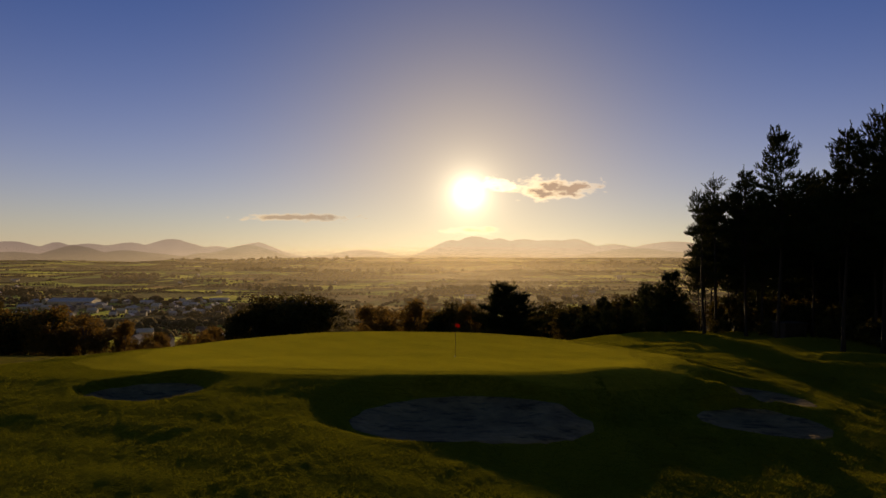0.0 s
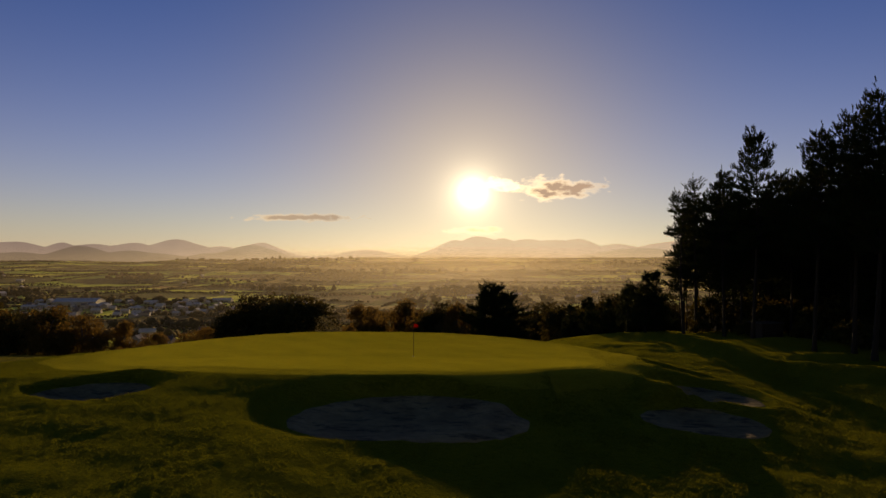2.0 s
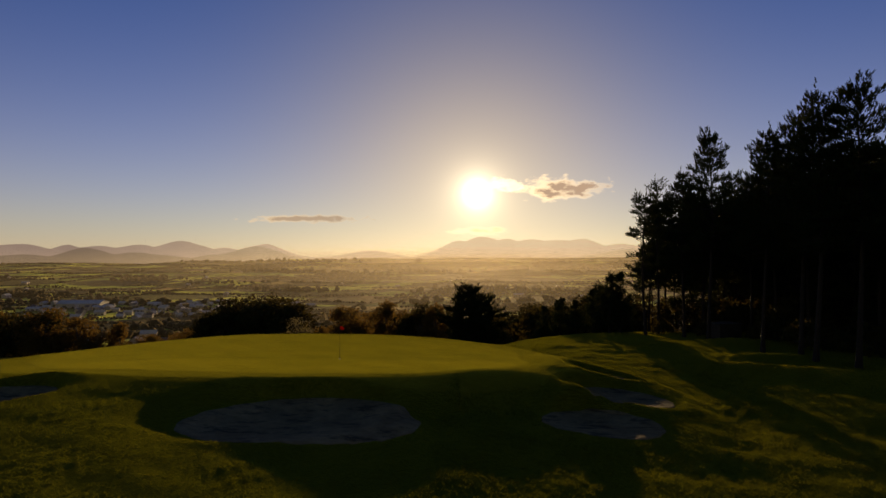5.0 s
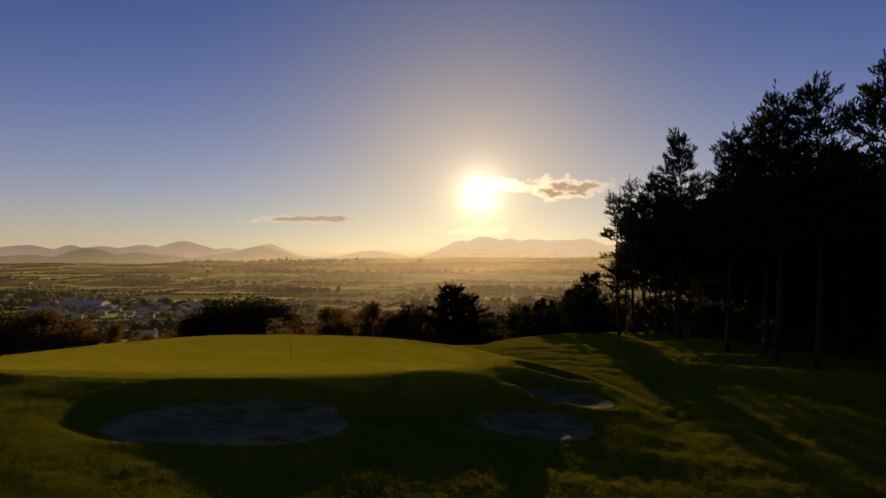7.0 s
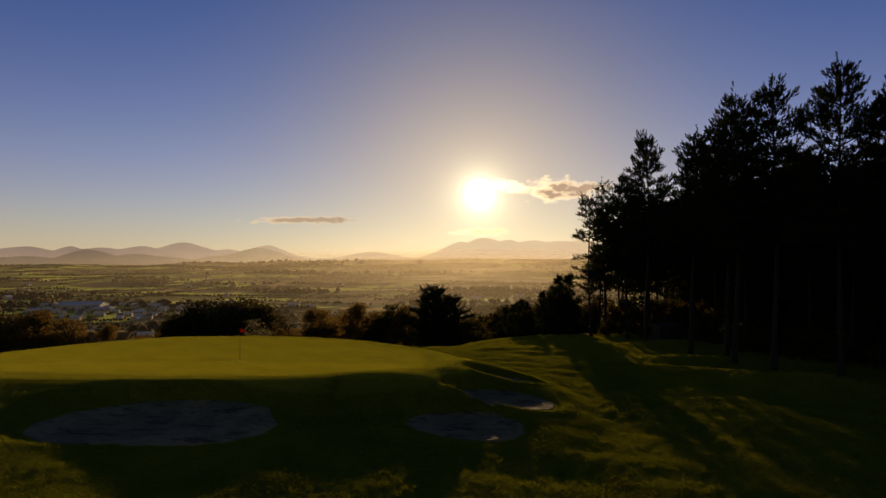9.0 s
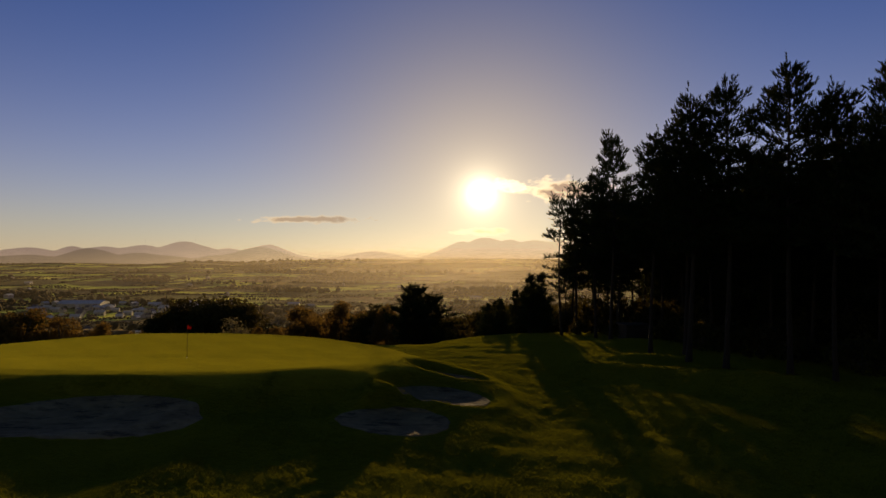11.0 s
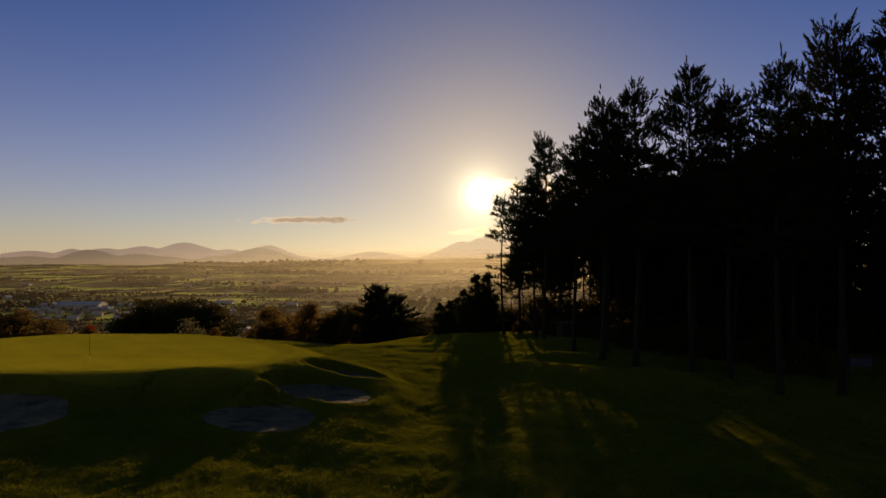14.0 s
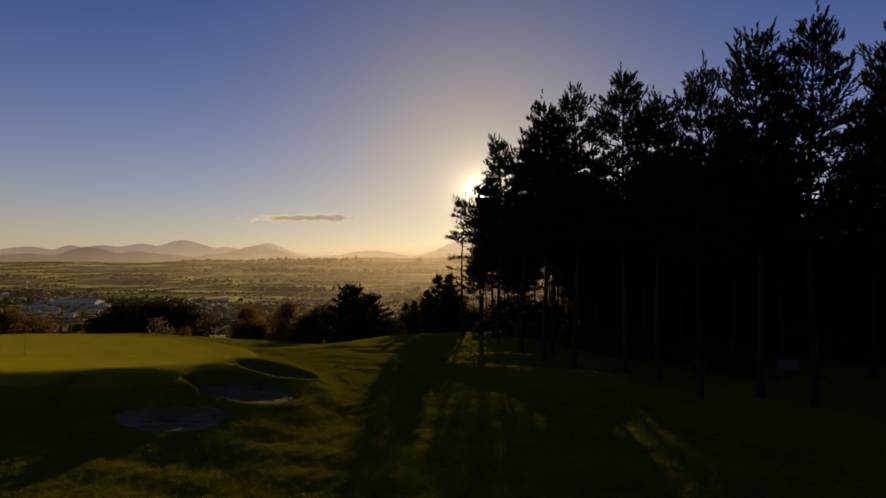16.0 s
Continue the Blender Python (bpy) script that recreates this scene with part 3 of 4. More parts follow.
def build_pine(seed, height, bare, reach, lean=0.0, tip=0.75, per=14, gap=0.18, shoot=0.38, thick=0.036, whorl=0.45, low=(), name="pine_tree"):
    """A Scots pine: a long bare stem with dead stubs, whorls of crooked limbs in tiers, twigs with upright shoots, and a ragged top."""
    r = np.random.RandomState(seed)
    root = new(name)
    hs = np.linspace(0, 1, 14)
    sway = np.stack([lean * hs ** 2 * height + 0.18 * np.sin(hs * 5 + seed), 0.15 * np.sin(hs * 4 + 2 * seed), hs * height], 1)
    girth = 0.0085 * height + 0.015
    stem = tube(sway, girth * (1 - 0.93 * hs) * np.where(hs < 0.04, 1.35, 1.0) + 0.012, 9)
    stem[0][:, 2] -= 0.15
    limbs, at, ways = [stem], [], []
    up = np.array([0, 0, 1.0])
    lobes = r.uniform(0, 6.283, 4)
    # heights of the whorls: single long limbs below the crown, then the crown itself
    tiers = [(h * height, 0.0, 1.25, 2) for h in low]
    z = bare * height
    while z < height * 0.965:
        f = (z - bare * height) / (height * (1 - bare))
        tiers.append((z, f, (0.62 + 0.38 * min(1, f * 3.0)) * (1 - f) ** tip + 0.06, r.randint(3, 6)))
        z += whorl * r.uniform(0.75, 1.3) * (1.0 - 0.25 * f)
    for z, f, shape, count in tiers:
        turn = r.uniform(0, 6.283)
        for k in range(count):
            if r.rand() < 0.12:
                continue
            az = turn + k * 6.283 / count + r.uniform(-0.35, 0.35)
            lobe = 1 + 0.28 * math.sin(2 * az + lobes[0] + f * 5) + 0.18 * math.sin(3 * az + lobes[1] - f * 9)
            ln = reach * shape * lobe * r.uniform(0.65, 1.15)
            base = np.array([np.interp(z, sway[:, 2], sway[:, 0]), np.interp(z, sway[:, 2], sway[:, 1]), z + r.uniform(-0.15, 0.15)])
            rise = r.uniform(-0.25, 0.15) + 0.55 * f ** 1.5
            s = np.linspace(0, 1, 6)[:, None]
            way = np.array([math.cos(az), math.sin(az), 0])
            side = np.array([-way[1], way[0], 0])
            line = base + way * s * ln + up * (rise * s + r.uniform(0.08, 0.26) * s ** 2.5) * ln + r.normal(size=(6, 3)) * 0.04 * s * ln
            limbs.append(tube(line[[0, 2, 4, 5]], ((0.012 + 0.014 * ln) * (1 - 0.85 * s[:, 0]) + 0.005)[[0, 2, 4, 5]], 4))
            for g in np.arange(max(0.15, 0.2 * ln), ln + 0.01, gap * r.uniform(1.0, 1.4)):
                t = g / ln
                p = np.array([np.interp(t, s[:, 0], line[:, i]) for i in range(3)])
                for sign in (-1, 1):
                    if r.rand() < 0.08:
                        continue
                    reach_out = (0.25 + 0.42 * ln * (1 - t) * min(1.0, t * 1.6 + 0.2)) * r.uniform(0.6, 1.2)
                    out = side * sign * r.uniform(0.5, 0.95) + way * r.uniform(0.45, 0.9) + up * r.uniform(-0.08, 0.25)
                    m = 1 + int(reach_out / 0.27)
                    for j in range(m):
                        h = reach_out * (j + 1) / m
                        at.append(p + out * h + r.normal(size=3) * 0.05)
                        ways.append(out * r.uniform(0.3, 1.0) + up * (0.25 + 0.6 * f + 0.5 * r.rand()) + r.normal(size=3) * 0.22)
            at.append(line[-1])
            ways.append(way * 0.6 + up * (0.5 + f))
    # dead snags on the bare stem
    for k in range(int(height * bare * 1.7)):
        h = r.uniform(0.2, 1.0) * bare * height
        az, ln = r.uniform(0, 6.283), r.uniform(0.4, 2.4)
        base = np.array([np.interp(h, sway[:, 2], sway[:, 0]), np.interp(h, sway[:, 2], sway[:, 1]), h])
        s = np.linspace(0, 1, 4)[:, None]
        limbs.append(tube(base + np.array([math.cos(az), math.sin(az), r.uniform(-0.35, 0.2)]) * s * ln, 0.025 * (1 - 0.8 * s[:, 0]) + 0.004, 3))
    # leader and its rival candles
    for k in range(5):
        foot = sway[-1] + np.array([r.normal() * 0.16, r.normal() * 0.16, -0.9 - 0.5 * k * (k > 0)])
        tall = 1.1 if k == 0 else r.uniform(0.5, 0.9)
        for h in np.linspace(0, tall, 4):
            at.append(foot + up * h)
            ways.append(up + r.normal(size=3) * 0.2)
    mesh_object("trunk", *joined(limbs), BARK, True, root)
    mesh_object("crown", *shoots(np.array(at), np.array(ways), shoot, per, thick, r), NEEDLES, False, root)
    return root


def build_broadleaf(seed, height, wide, leaves, size, material, name="broadleaf_tree", squat=0.5, trunk_share=0.3):
    """A round-headed tree: forked stem, limbs to its lobes, and a ragged crown of single leaf sprays."""
    r = np.random.RandomState(seed)
    root = new(name)
    top = np.array([0, 0, height * trunk_share])
    limbs = [tube(np.array([[0, 0, -0.3], [0.05, 0, height * trunk_share * 0.5], top]), [0.035 * height, 0.026 * height, 0.02 * height], 8)]
    lobes = []
    n = 18
    for k in range(n):
        az = k * 2.4 + r.uniform(-0.4, 0.4)
        e = r.uniform(0.0, 1.0) ** 1.25
        rad = wide * 0.5 * math.sqrt(1 - e ** 2.4) * r.uniform(0.55, 0.8)
        c = np.array([math.cos(az) * rad, math.sin(az) * rad, height * (0.11 + 0.71 * e * r.uniform(0.88, 1.0))])
        lobes.append((c, wide * r.uniform(0.15, 0.23)))
        s = np.linspace(0, 1, 5)[:, None]
        line = top * (1 - s) + c * s + np.array([0, 0, 1]) * np.sin(s * 3.14) * 0.06 * height
        limbs.append(tube(line, 0.014 * height * (1 - 0.8 * s[:, 0]) + 0.01, 5))
    mesh_object("trunk", *joined(limbs), BARK_GREY, True, root)
    pts = []
    for c, rad in lobes:
        m = leaves // n
        d = r.normal(size=(m, 3))
        d /= np.linalg.norm(d, axis=1)[:, None]
        lump = 1 + 0.28 * np.sin(d[:, 0] * 7 + c[0]) * np.sin(d[:, 1] * 6 + c[1]) + 0.2 * np.sin(d[:, 2] * 9 + seed)
        rr = rad * lump * r.uniform(0.35, 1.08, m) ** 0.5
        pts.append(c + d * rr[:, None] * np.array([1.15, 1.15, 0.9]))
    p = np.concatenate(pts)
    u = r.normal(size=p.shape)
    u /= np.linalg.norm(u, axis=1)[:, None]
    v = np.cross(u, r.normal(size=p.shape))
    v /= np.linalg.norm(v, axis=1)[:, None]
    s = size * r.uniform(0.55, 1.25, (len(p), 1))
    verts = np.stack([p - u * s, p + v * s * 0.55, p + u * s, p - v * s * 0.55], 1).reshape(-1, 3)
    mesh_object("crown", verts, np.arange(len(verts)).reshape(-1, 4), material, False, root)
    return root


def build_fir(seed, height, wide, name="conifer"):
    """A dense young conifer, foliage down to the ground, with a pointed ragged top."""
    r = np.random.RandomState(seed)
    root = new(name)
    hs = np.linspace(0, 1, 6)
    limbs, tufts, outs = [tube(np.stack([0 * hs, 0 * hs, hs * height], 1), 0.02 * height * (1 - 0.9 * hs) + 0.01, 7)], [], []
    for k in range(int(height * 13)):
        f = r.uniform(0.06, 0.98)
        az = r.uniform(0, 6.283)
        ln = wide * 0.5 * (1 - f) ** 0.7 * r.uniform(0.6, 1.15) + 0.12
        way = np.array([math.cos(az), math.sin(az), 0.35])
        s = np.linspace(0, 1, 3)[:, None]
        line = np.array([0, 0, f * height]) + way * s * ln
        limbs.append(tube(line, 0.02 * (1 - 0.8 * s[:, 0]) + 0.004, 3))
        m = max(3, int(ln * 5))
        t = r.uniform(0.25, 1.0, (m, 1))
        tufts.append(np.array([0, 0, f * height]) + way * t * ln + r.normal(size=(m, 3)) * 0.12)
        outs.append(np.repeat((way + np.array([0, 0, 0.5]))[None], m, 0))
    mesh_object("trunk", *joined(limbs), BARK, True, root)
    mesh_object("crown", *sprays(np.concatenate(tufts), np.concatenate(outs), 16, 0.34, 0.04, r), NEEDLES, False, root)
    return root


def plant(kinds, rows, label, category, group):
    """Copies of the model trees at (x, y, scale, kind); the models themselves take the first places."""
    used = set()
    r = random.Random(len(rows))
    for x, y, s, k in rows:
        m = pose(x, y, float(land(x, y)) - 0.05, 0, 0, r.uniform(0, 360))
        src = kinds[k % len(kinds)]
        if id(src) in used:
            ob = copy_thing(src, m)
        else:
            used.add(id(src))
            ob = src
            ob.matrix_basis = m
        ob.scale = (s * r.uniform(0.93, 1.07), s * r.uniform(0.93, 1.07), s)
        tagged(ob, label[k % len(label)] if isinstance(label, (list, tuple)) else label, category, group)


PINES = [build_pine(11, 20, 0.44, 3.8, 0, 0.78), build_pine(23, 20, 0.42, 4.0, 0.012, 0.88), build_pine(35, 20, 0.48, 3.7, -0.015, 0.7), build_pine(47, 20, 0.42, 4.0, 0.01, 0.78), build_pine(59, 20, 0.4, 3.9, -0.01, 0.9)]
BACK_PINES = [build_pine(91, 20, 0.22, 4.0, 0, 0.7, 7, 0.42, 0.8, 0.09, 0.75), build_pine(92, 20, 0.2, 4.2, 0.01, 0.75, 7, 0.42, 0.8, 0.09, 0.75), build_pine(93, 20, 0.25, 3.9, -0.01, 0.65, 7, 0.42, 0.8, 0.09, 0.75)]
HIGH_PINES = [build_pine(95, 20, 0.6, 3.4, 0.01, 0.6, 9, 0.34, 0.65, 0.07, 0.65), build_pine(96, 20, 0.64, 3.3, -0.01, 0.65, 9, 0.34, 0.65, 0.07, 0.65)]
EDGE_PINE = [build_pine(84, 17, 0.66, 2.0, 0.0, 0.3, 12, 0.22, 0.4, 0.036, 0.6, (0.4, 0.47, 0.55)), build_pine(83, 17, 0.56, 1.7, 0.0, 0.4, 11, 0.24, 0.4, 0.034, 1.0, (0.38, 0.44, 0.5))]
# edge of the grove, then the stand behind it: x, y, height over 20 m, kind
GROVE = [(33.5, 72.0, 0.93, 1), (33.9, 65.5, 1.05, 0), (35.6, 57.5, 1.0, 1), (38.0, 56.0, 1.05, 3), (36.6, 51.0, 1.09, 4), (38.9, 49.5, 1.1, 0), (41.9, 46.0, 1.13, 1),
         (43.6, 43.0, 1.0, 2), (45.0, 39.2, 1.07, 4), (48.7, 39.0, 1.18, 3), (51.0, 37.0, 1.2, 4), (55.0, 35.5, 1.15, 1), (58.5, 33.0, 1.15, 3)]
BACK_STAND = []
grove_random = random.Random(8)
for row in range(1, 8):
    for k in range(11):
        f = k / 10
        x = 30.0 + f * 29 + row * 3.7 + grove_random.uniform(-1.4, 1.4)
        y = 77 - f * 38 + row * 3.6 + grove_random.uniform(-1.6, 1.6)
        (GROVE if row == 1 else BACK_STAND).append((x, y, grove_random.uniform(0.86, 1.04) * (0.9 + 0.16 * f), k * 3 + row))
for y in (86, 92, 98, 104, 111):
    x = 0.405 * y + 1.5
    while x < 66:
        BACK_STAND.append((x + grove_random.uniform(-1, 1), y + grove_random.uniform(-2, 2), grove_random.uniform(0.8, 0.98), int(x)))
        x += grove_random.uniform(4.2, 6.2)
# unseen pines carrying the grove on to the right, added to block skylight
BACK_STAND += [(57, 29, 1.1, 0), (61, 25, 1.1, 2), (57, 21, 1.05, 3), (63, 18, 1.1, 1), (59, 14, 1.0, 4), (66, 28, 1.1, 2), (68, 20, 1.1, 0), (64, 34, 1.1, 4)]


def thinned(rows, keep):
    """The stand is thin along its west side, where the low sun shines in between the stems."""
    out = []
    for k, row in enumerate(rows):
        if row[1] > 45 and -0.01 < (row[0] - 29.3) / (row[1] + 2.5) < 0.19 and k % keep:
            continue
        out.append(row)
    return out


FULL_STAND = BACK_STAND
BACK_STAND = thinned(BACK_STAND, 10 ** 6)
HIGH_STAND = [row for row in FULL_STAND if row not in BACK_STAND and row[1] < 96]
# east of the tall edge trees the stand behind is lower
BACK_STAND = [(x, y, s * (0.64 if (x - 29) / (y + 2.5) > 0.5 and y > 30 else 1.0), k) for x, y, s, k in BACK_STAND]
plant(HIGH_PINES, HIGH_STAND, "tall pine with a long bare trunk in the grove", "pine tree", "pines of the grove")
plant(BACK_PINES, BACK_STAND, "tall dark pine deep in the shaded grove", "pine tree", "pines of the grove")
plant(EDGE_PINE, [(30.2, 75.5, 0.98, 0), (32.2, 77.0, 1.09, 1)], "slender pine with a long bare trunk and a flat crown", "pine tree", "pines of the grove")
plant(PINES, GROVE, "tall dark Scots pine with a bare reddish trunk", "pine tree", "pines of the grove")

LOW_PINE = [build_pine(71, 11, 0.08, 4.8, 0, 0.5, 14, 0.24, 0.55, 0.05, 0.45)]
plant(LOW_PINE, [(10.3, 113, 0.98, 0), (13.5, 116, 0.85, 0)], "broad spreading pine below the brow of the hill", "pine tree", "low pines")

YOUNG_PINE = [build_pine(101, 8, 0.1, 2.4, 0, 0.65, 14, 0.2, 0.42, 0.042, 0.36)]
plant(YOUNG_PINE, [(46.5, 69, 0.8, 0), (49.5, 64, 0.85, 0), (28.8, 86, 0.8, 0), (28.2, 91, 0.9, 0)], "young pine with foliage low on the stem", "pine tree", "young pines")

HALF_PINE = [build_pine(103, 10, 0.54, 2.7, 0.0, 0.45, 13, 0.22, 0.46, 0.042, 0.58), build_pine(104, 10, 0.56, 2.6, 0.01, 0.4, 13, 0.22, 0.46, 0.042, 0.58)]
plant(HALF_PINE, [(31.7, 80.5, 0.8, 0), (33.2, 82.5, 1.0, 1), (35.8, 81.0, 1.05, 0), (38.4, 83.0, 1.0, 1), (41.0, 80.5, 1.1, 0), (43.6, 78.0, 1.05, 1), (46.4, 75.0, 1.1, 0), (36.8, 74.5, 0.9, 1)], "half-grown pine with a bare lower stem in the grove", "pine tree", "young pines")

FIRS = [build_fir(3, 6.5, 4.6), build_fir(4, 6.5, 3.6)]
plant(FIRS, [(27.0, 79, 1.12, 1), (28.6, 80, 1.16, 1), (25.6, 82, 0.86, 1), (23.8, 84, 0.7, 0), (22.4, 88, 0.7, 0), (24.6, 100, 1.1, 0), (22.4, 103, 1.0, 1)], "dense dark young conifer beside the pine grove", "conifer", "young conifers")

ROUND = [build_broadleaf(1, 11, 11, 9000, 0.28, LEAF_DARK), build_broadleaf(2, 11, 9, 8000, 0.24, LEAF_AUTUMN), build_broadleaf(3, 11, 12, 9500, 0.28, LEAF_DARK), build_broadleaf(5, 11, 8, 7500, 0.24, LEAF_AUTUMN)]
BELT = [(-34.0, 117, 0.97, 0), (-29.8, 119.5, 0.98, 2), (-25.4, 119, 1.22, 2), (-38.5, 125, 0.75, 1), (4.5, 124, 0.8, 3), (-12, 128, 0.8, 1), (-6, 132, 0.85, 3), (1, 130, 0.8, 0), (-2, 142, 0.9, 1), (-16, 138, 0.85, 3), (-42, 132, 0.75, 3), (-46, 128, 0.65, 1), (20, 176, 1.0, 1), (26, 172, 1.25, 3), (26, 108, 0.7, 1), (15, 136, 0.85, 3), (-50, 140, 0.7, 3), (-30, 140, 0.8, 1), (8, 138, 0.8, 0),
        (-12, 150, 0.95, 1), (-5, 155, 1.0, 2), (1, 158, 0.9, 0), (-18, 162, 0.9, 3), (8, 160, 0.85, 1), (16, 150, 0.95, 2), (28, 170, 1.05, 0), (26, 120, 1.0, 2), (32, 118, 1.05, 0),
        (38, 122, 1.1, 1), (44, 126, 1.1, 2), (20, 170, 1.0, 3), (30, 165, 1.2, 0), (40, 160, 1.3, 2), (52, 150, 1.3, 0),
        (-149, 268, 2.0, 1), (-160, 262, 2.3, 1), (-171, 270, 2.4, 2), (-183, 266, 2.3, 1), (-196, 272, 2.4, 0), (-138, 280, 1.5, 3), (-128, 285, 1.2, 1), (-118, 270, 1.0, 3),
        (-81, 205, 0.95, 1), (-72, 198, 0.9, 3), (-64, 190, 0.85, 1), (-56, 180, 0.8, 3), (-90, 225, 0.8, 1), (-27, 172, 0.9, 1), (-22, 188, 0.95, 2), (-36, 190, 0.85, 3),
        (30, 98, 0.55, 3), (36, 96, 0.6, 1), (42, 98, 0.6, 3), (48, 92, 0.6, 1), (54, 96, 0.7, 0), (60, 90, 0.7, 3), (66, 94, 0.8, 0), (46, 104, 0.8, 2), (58, 104, 0.9, 0), (70, 102, 0.9, 2), (80, 92, 0.9, 0), (38, 106, 0.7, 3),
        (40, 88, 0.42, 0), (46, 84, 0.45, 2), (52, 80, 0.45, 0), (58, 76, 0.45, 2), (64, 70, 0.5, 0), (70, 64, 0.5, 2), (76, 58, 0.5, 0), (82, 52, 0.5, 2), (35, 91, 0.4, 3)]
UNDER = []
under_random = random.Random(12)
for k in range(34):
    f = k / 33
    UNDER.append((36 + f * 40 + under_random.uniform(-2, 2), 79 - f * 30 + under_random.uniform(-5, 6), under_random.uniform(1.4, 2.0), 0))
BELT = [(x, y, s, k if x < 14 else (0 if k % 4 == 1 else 2)) for x, y, s, k in BELT]
BELT = BELT[:19] + thinned(BELT[19:], 5) + [(29.5, 168, 1.2, 0), (43, 165, 1.5, 2), (36.5, 170, 1.3, 2), (30.5, 106, 0.85, 0), (34, 109, 0.9, 2), (27, 111, 0.78, 2), (38, 108, 0.9, 0)]
UNDER = thinned(UNDER, 3)
plant(ROUND, BELT, ["dark rounded tree below the brow of the hill", "rounded tree in brown autumn leaf on the hillside"], "tree", "trees of the belt")


# ---------------------------------------------------------------- flagstick
def build_flag():
    root = thing_at("flagstick", 0.55, 40.0)
    h = np.linspace(0, 1, 9)
    mesh_object("pole", *tube(np.stack([0.012 * np.sin(h * 3), 0 * h, h * 2.2 - 0.1], 1), 0.011 + 0 * h, 8), plain("pole_paint", (0.05, 0.036, 0.015), (0.09, 0.065, 0.03), 9, 0.5), True, root)
    u, v = np.meshgrid(np.linspace(0, 1, 13), np.linspace(0, 1, 8), indexing="ij")
    X = 0.012 + 0.27 * u
    Y = 0.05 * np.sin(u * 6.5 + v) * u
    Z = 2.09 - 0.24 * v * (1 - 0.25 * u) - 0.08 * u ** 2
    n, k = X.shape
    i, j = np.meshgrid(np.arange(n - 1), np.arange(k - 1), indexing="ij")
    faces = np.stack([i * k + j, (i + 1) * k + j, (i + 1) * k + j + 1, i * k + j + 1], -1).reshape(-1, 4)
    flag = mesh_object("flag", np.stack([X, Y, Z], -1).reshape(-1, 3), faces, leaf("red_flag", (0.4, 0.03, 0.015), (0.45, 0.035, 0.02), (0.55, 0.06, 0.03), 0.5), True, root)
    mod = flag.modifiers.new("thickness", "SOLIDIFY")
    mod.thickness = 0.004
    h2 = np.linspace(0, 2 * np.pi, 20, endpoint=False)
    cup = tube(np.array([[0, 0, 0.045], [0, 0, -0.08]]), [0.054, 0.054], 20)
    mesh_object("cup", *cup, plain("cup_white", (0.7, 0.7, 0.68), (0.8, 0.8, 0.78), 9, 0.5), True, root)
    tagged(root, "slim golf flagstick with a small red flag", "flagstick")


build_flag()


# ---------------------------------------------------------------- grass
def build_grass():
    r = np.random.RandomState(77)
    n = 330000
    d = 13 + 58 * r.rand(n) ** 1.25
    a = np.radians(r.uniform(-50, 46, n))
    x, y = 14 + d * np.sin(a) * 1.15, -3 + d * np.cos(a)
    keep = np.sqrt(((x - GREEN_AT[0]) / 16.4) ** 2 + ((y - GREEN_AT[1]) / 9.8) ** 2) > 1.13
    for cx, cy, ba, bb, turn, floor, rise in BUNKERS.values():
        keep &= oval(x, y, cx, cy, ba, bb, turn) > 1.0
    keep &= waves(x, y, 1.3, 31) + waves(x, y, 4.0, 32) + r.normal(size=n) * 0.3 > -0.05
    x, y = x[keep], y[keep]
    z = land(x, y) - 0.01
    c = np.stack([x, y, z], 1)
    out = np.repeat(np.array([[0.0, -0.1, 1.3]]), len(c), 0)
    verts, faces = sprays(c, out, 2, 0.075, 0.011, r, 0.6)
    # longer tussocks on the slope towards the pines
    m = 130000
    x, y = r.uniform(7, 46, m), 15 + 36 * r.rand(m) ** 1.3
    long = waves(x, y * 1.6, 1.1, 41) + 0.8 * waves(x, y, 3.0, 42) > 0.02
    for cx, cy, ba, bb, turn, floor, rise in BUNKERS.values():
        long &= oval(x, y, cx, cy, ba, bb, turn) > 1.08
    long &= np.sqrt(((x - GREEN_AT[0]) / 16.4) ** 2 + ((y - GREEN_AT[1]) / 9.8) ** 2) > 1.3
    x, y = x[long], y[long]
    tuft = sprays(np.stack([x, y, land(x, y) - 0.01], 1), np.repeat(np.array([[0.25, -0.2, 1.2]]), len(x), 0), 3, 0.1, 0.008, r, 0.6)
    faces = np.concatenate([faces, tuft[1] + len(verts)])
    verts = np.concatenate([verts, tuft[0]])
    ob = mesh_object("rough_grass", verts, faces, BLADES)
    tagged(ob, "tussocky rough grass on the slopes", "grass", kind="stuff")


build_grass()


# ---------------------------------------------------------------- the valley: hedges, woods, town
FAR_LEAF = grassy("far_foliage", (0.05, 0.045, 0.02), (0.07, 0.06, 0.028), (0.1, 0.08, 0.035), 0.12, 0.6, 0.6, fuzz=(0.5, 0.38, 0.2))


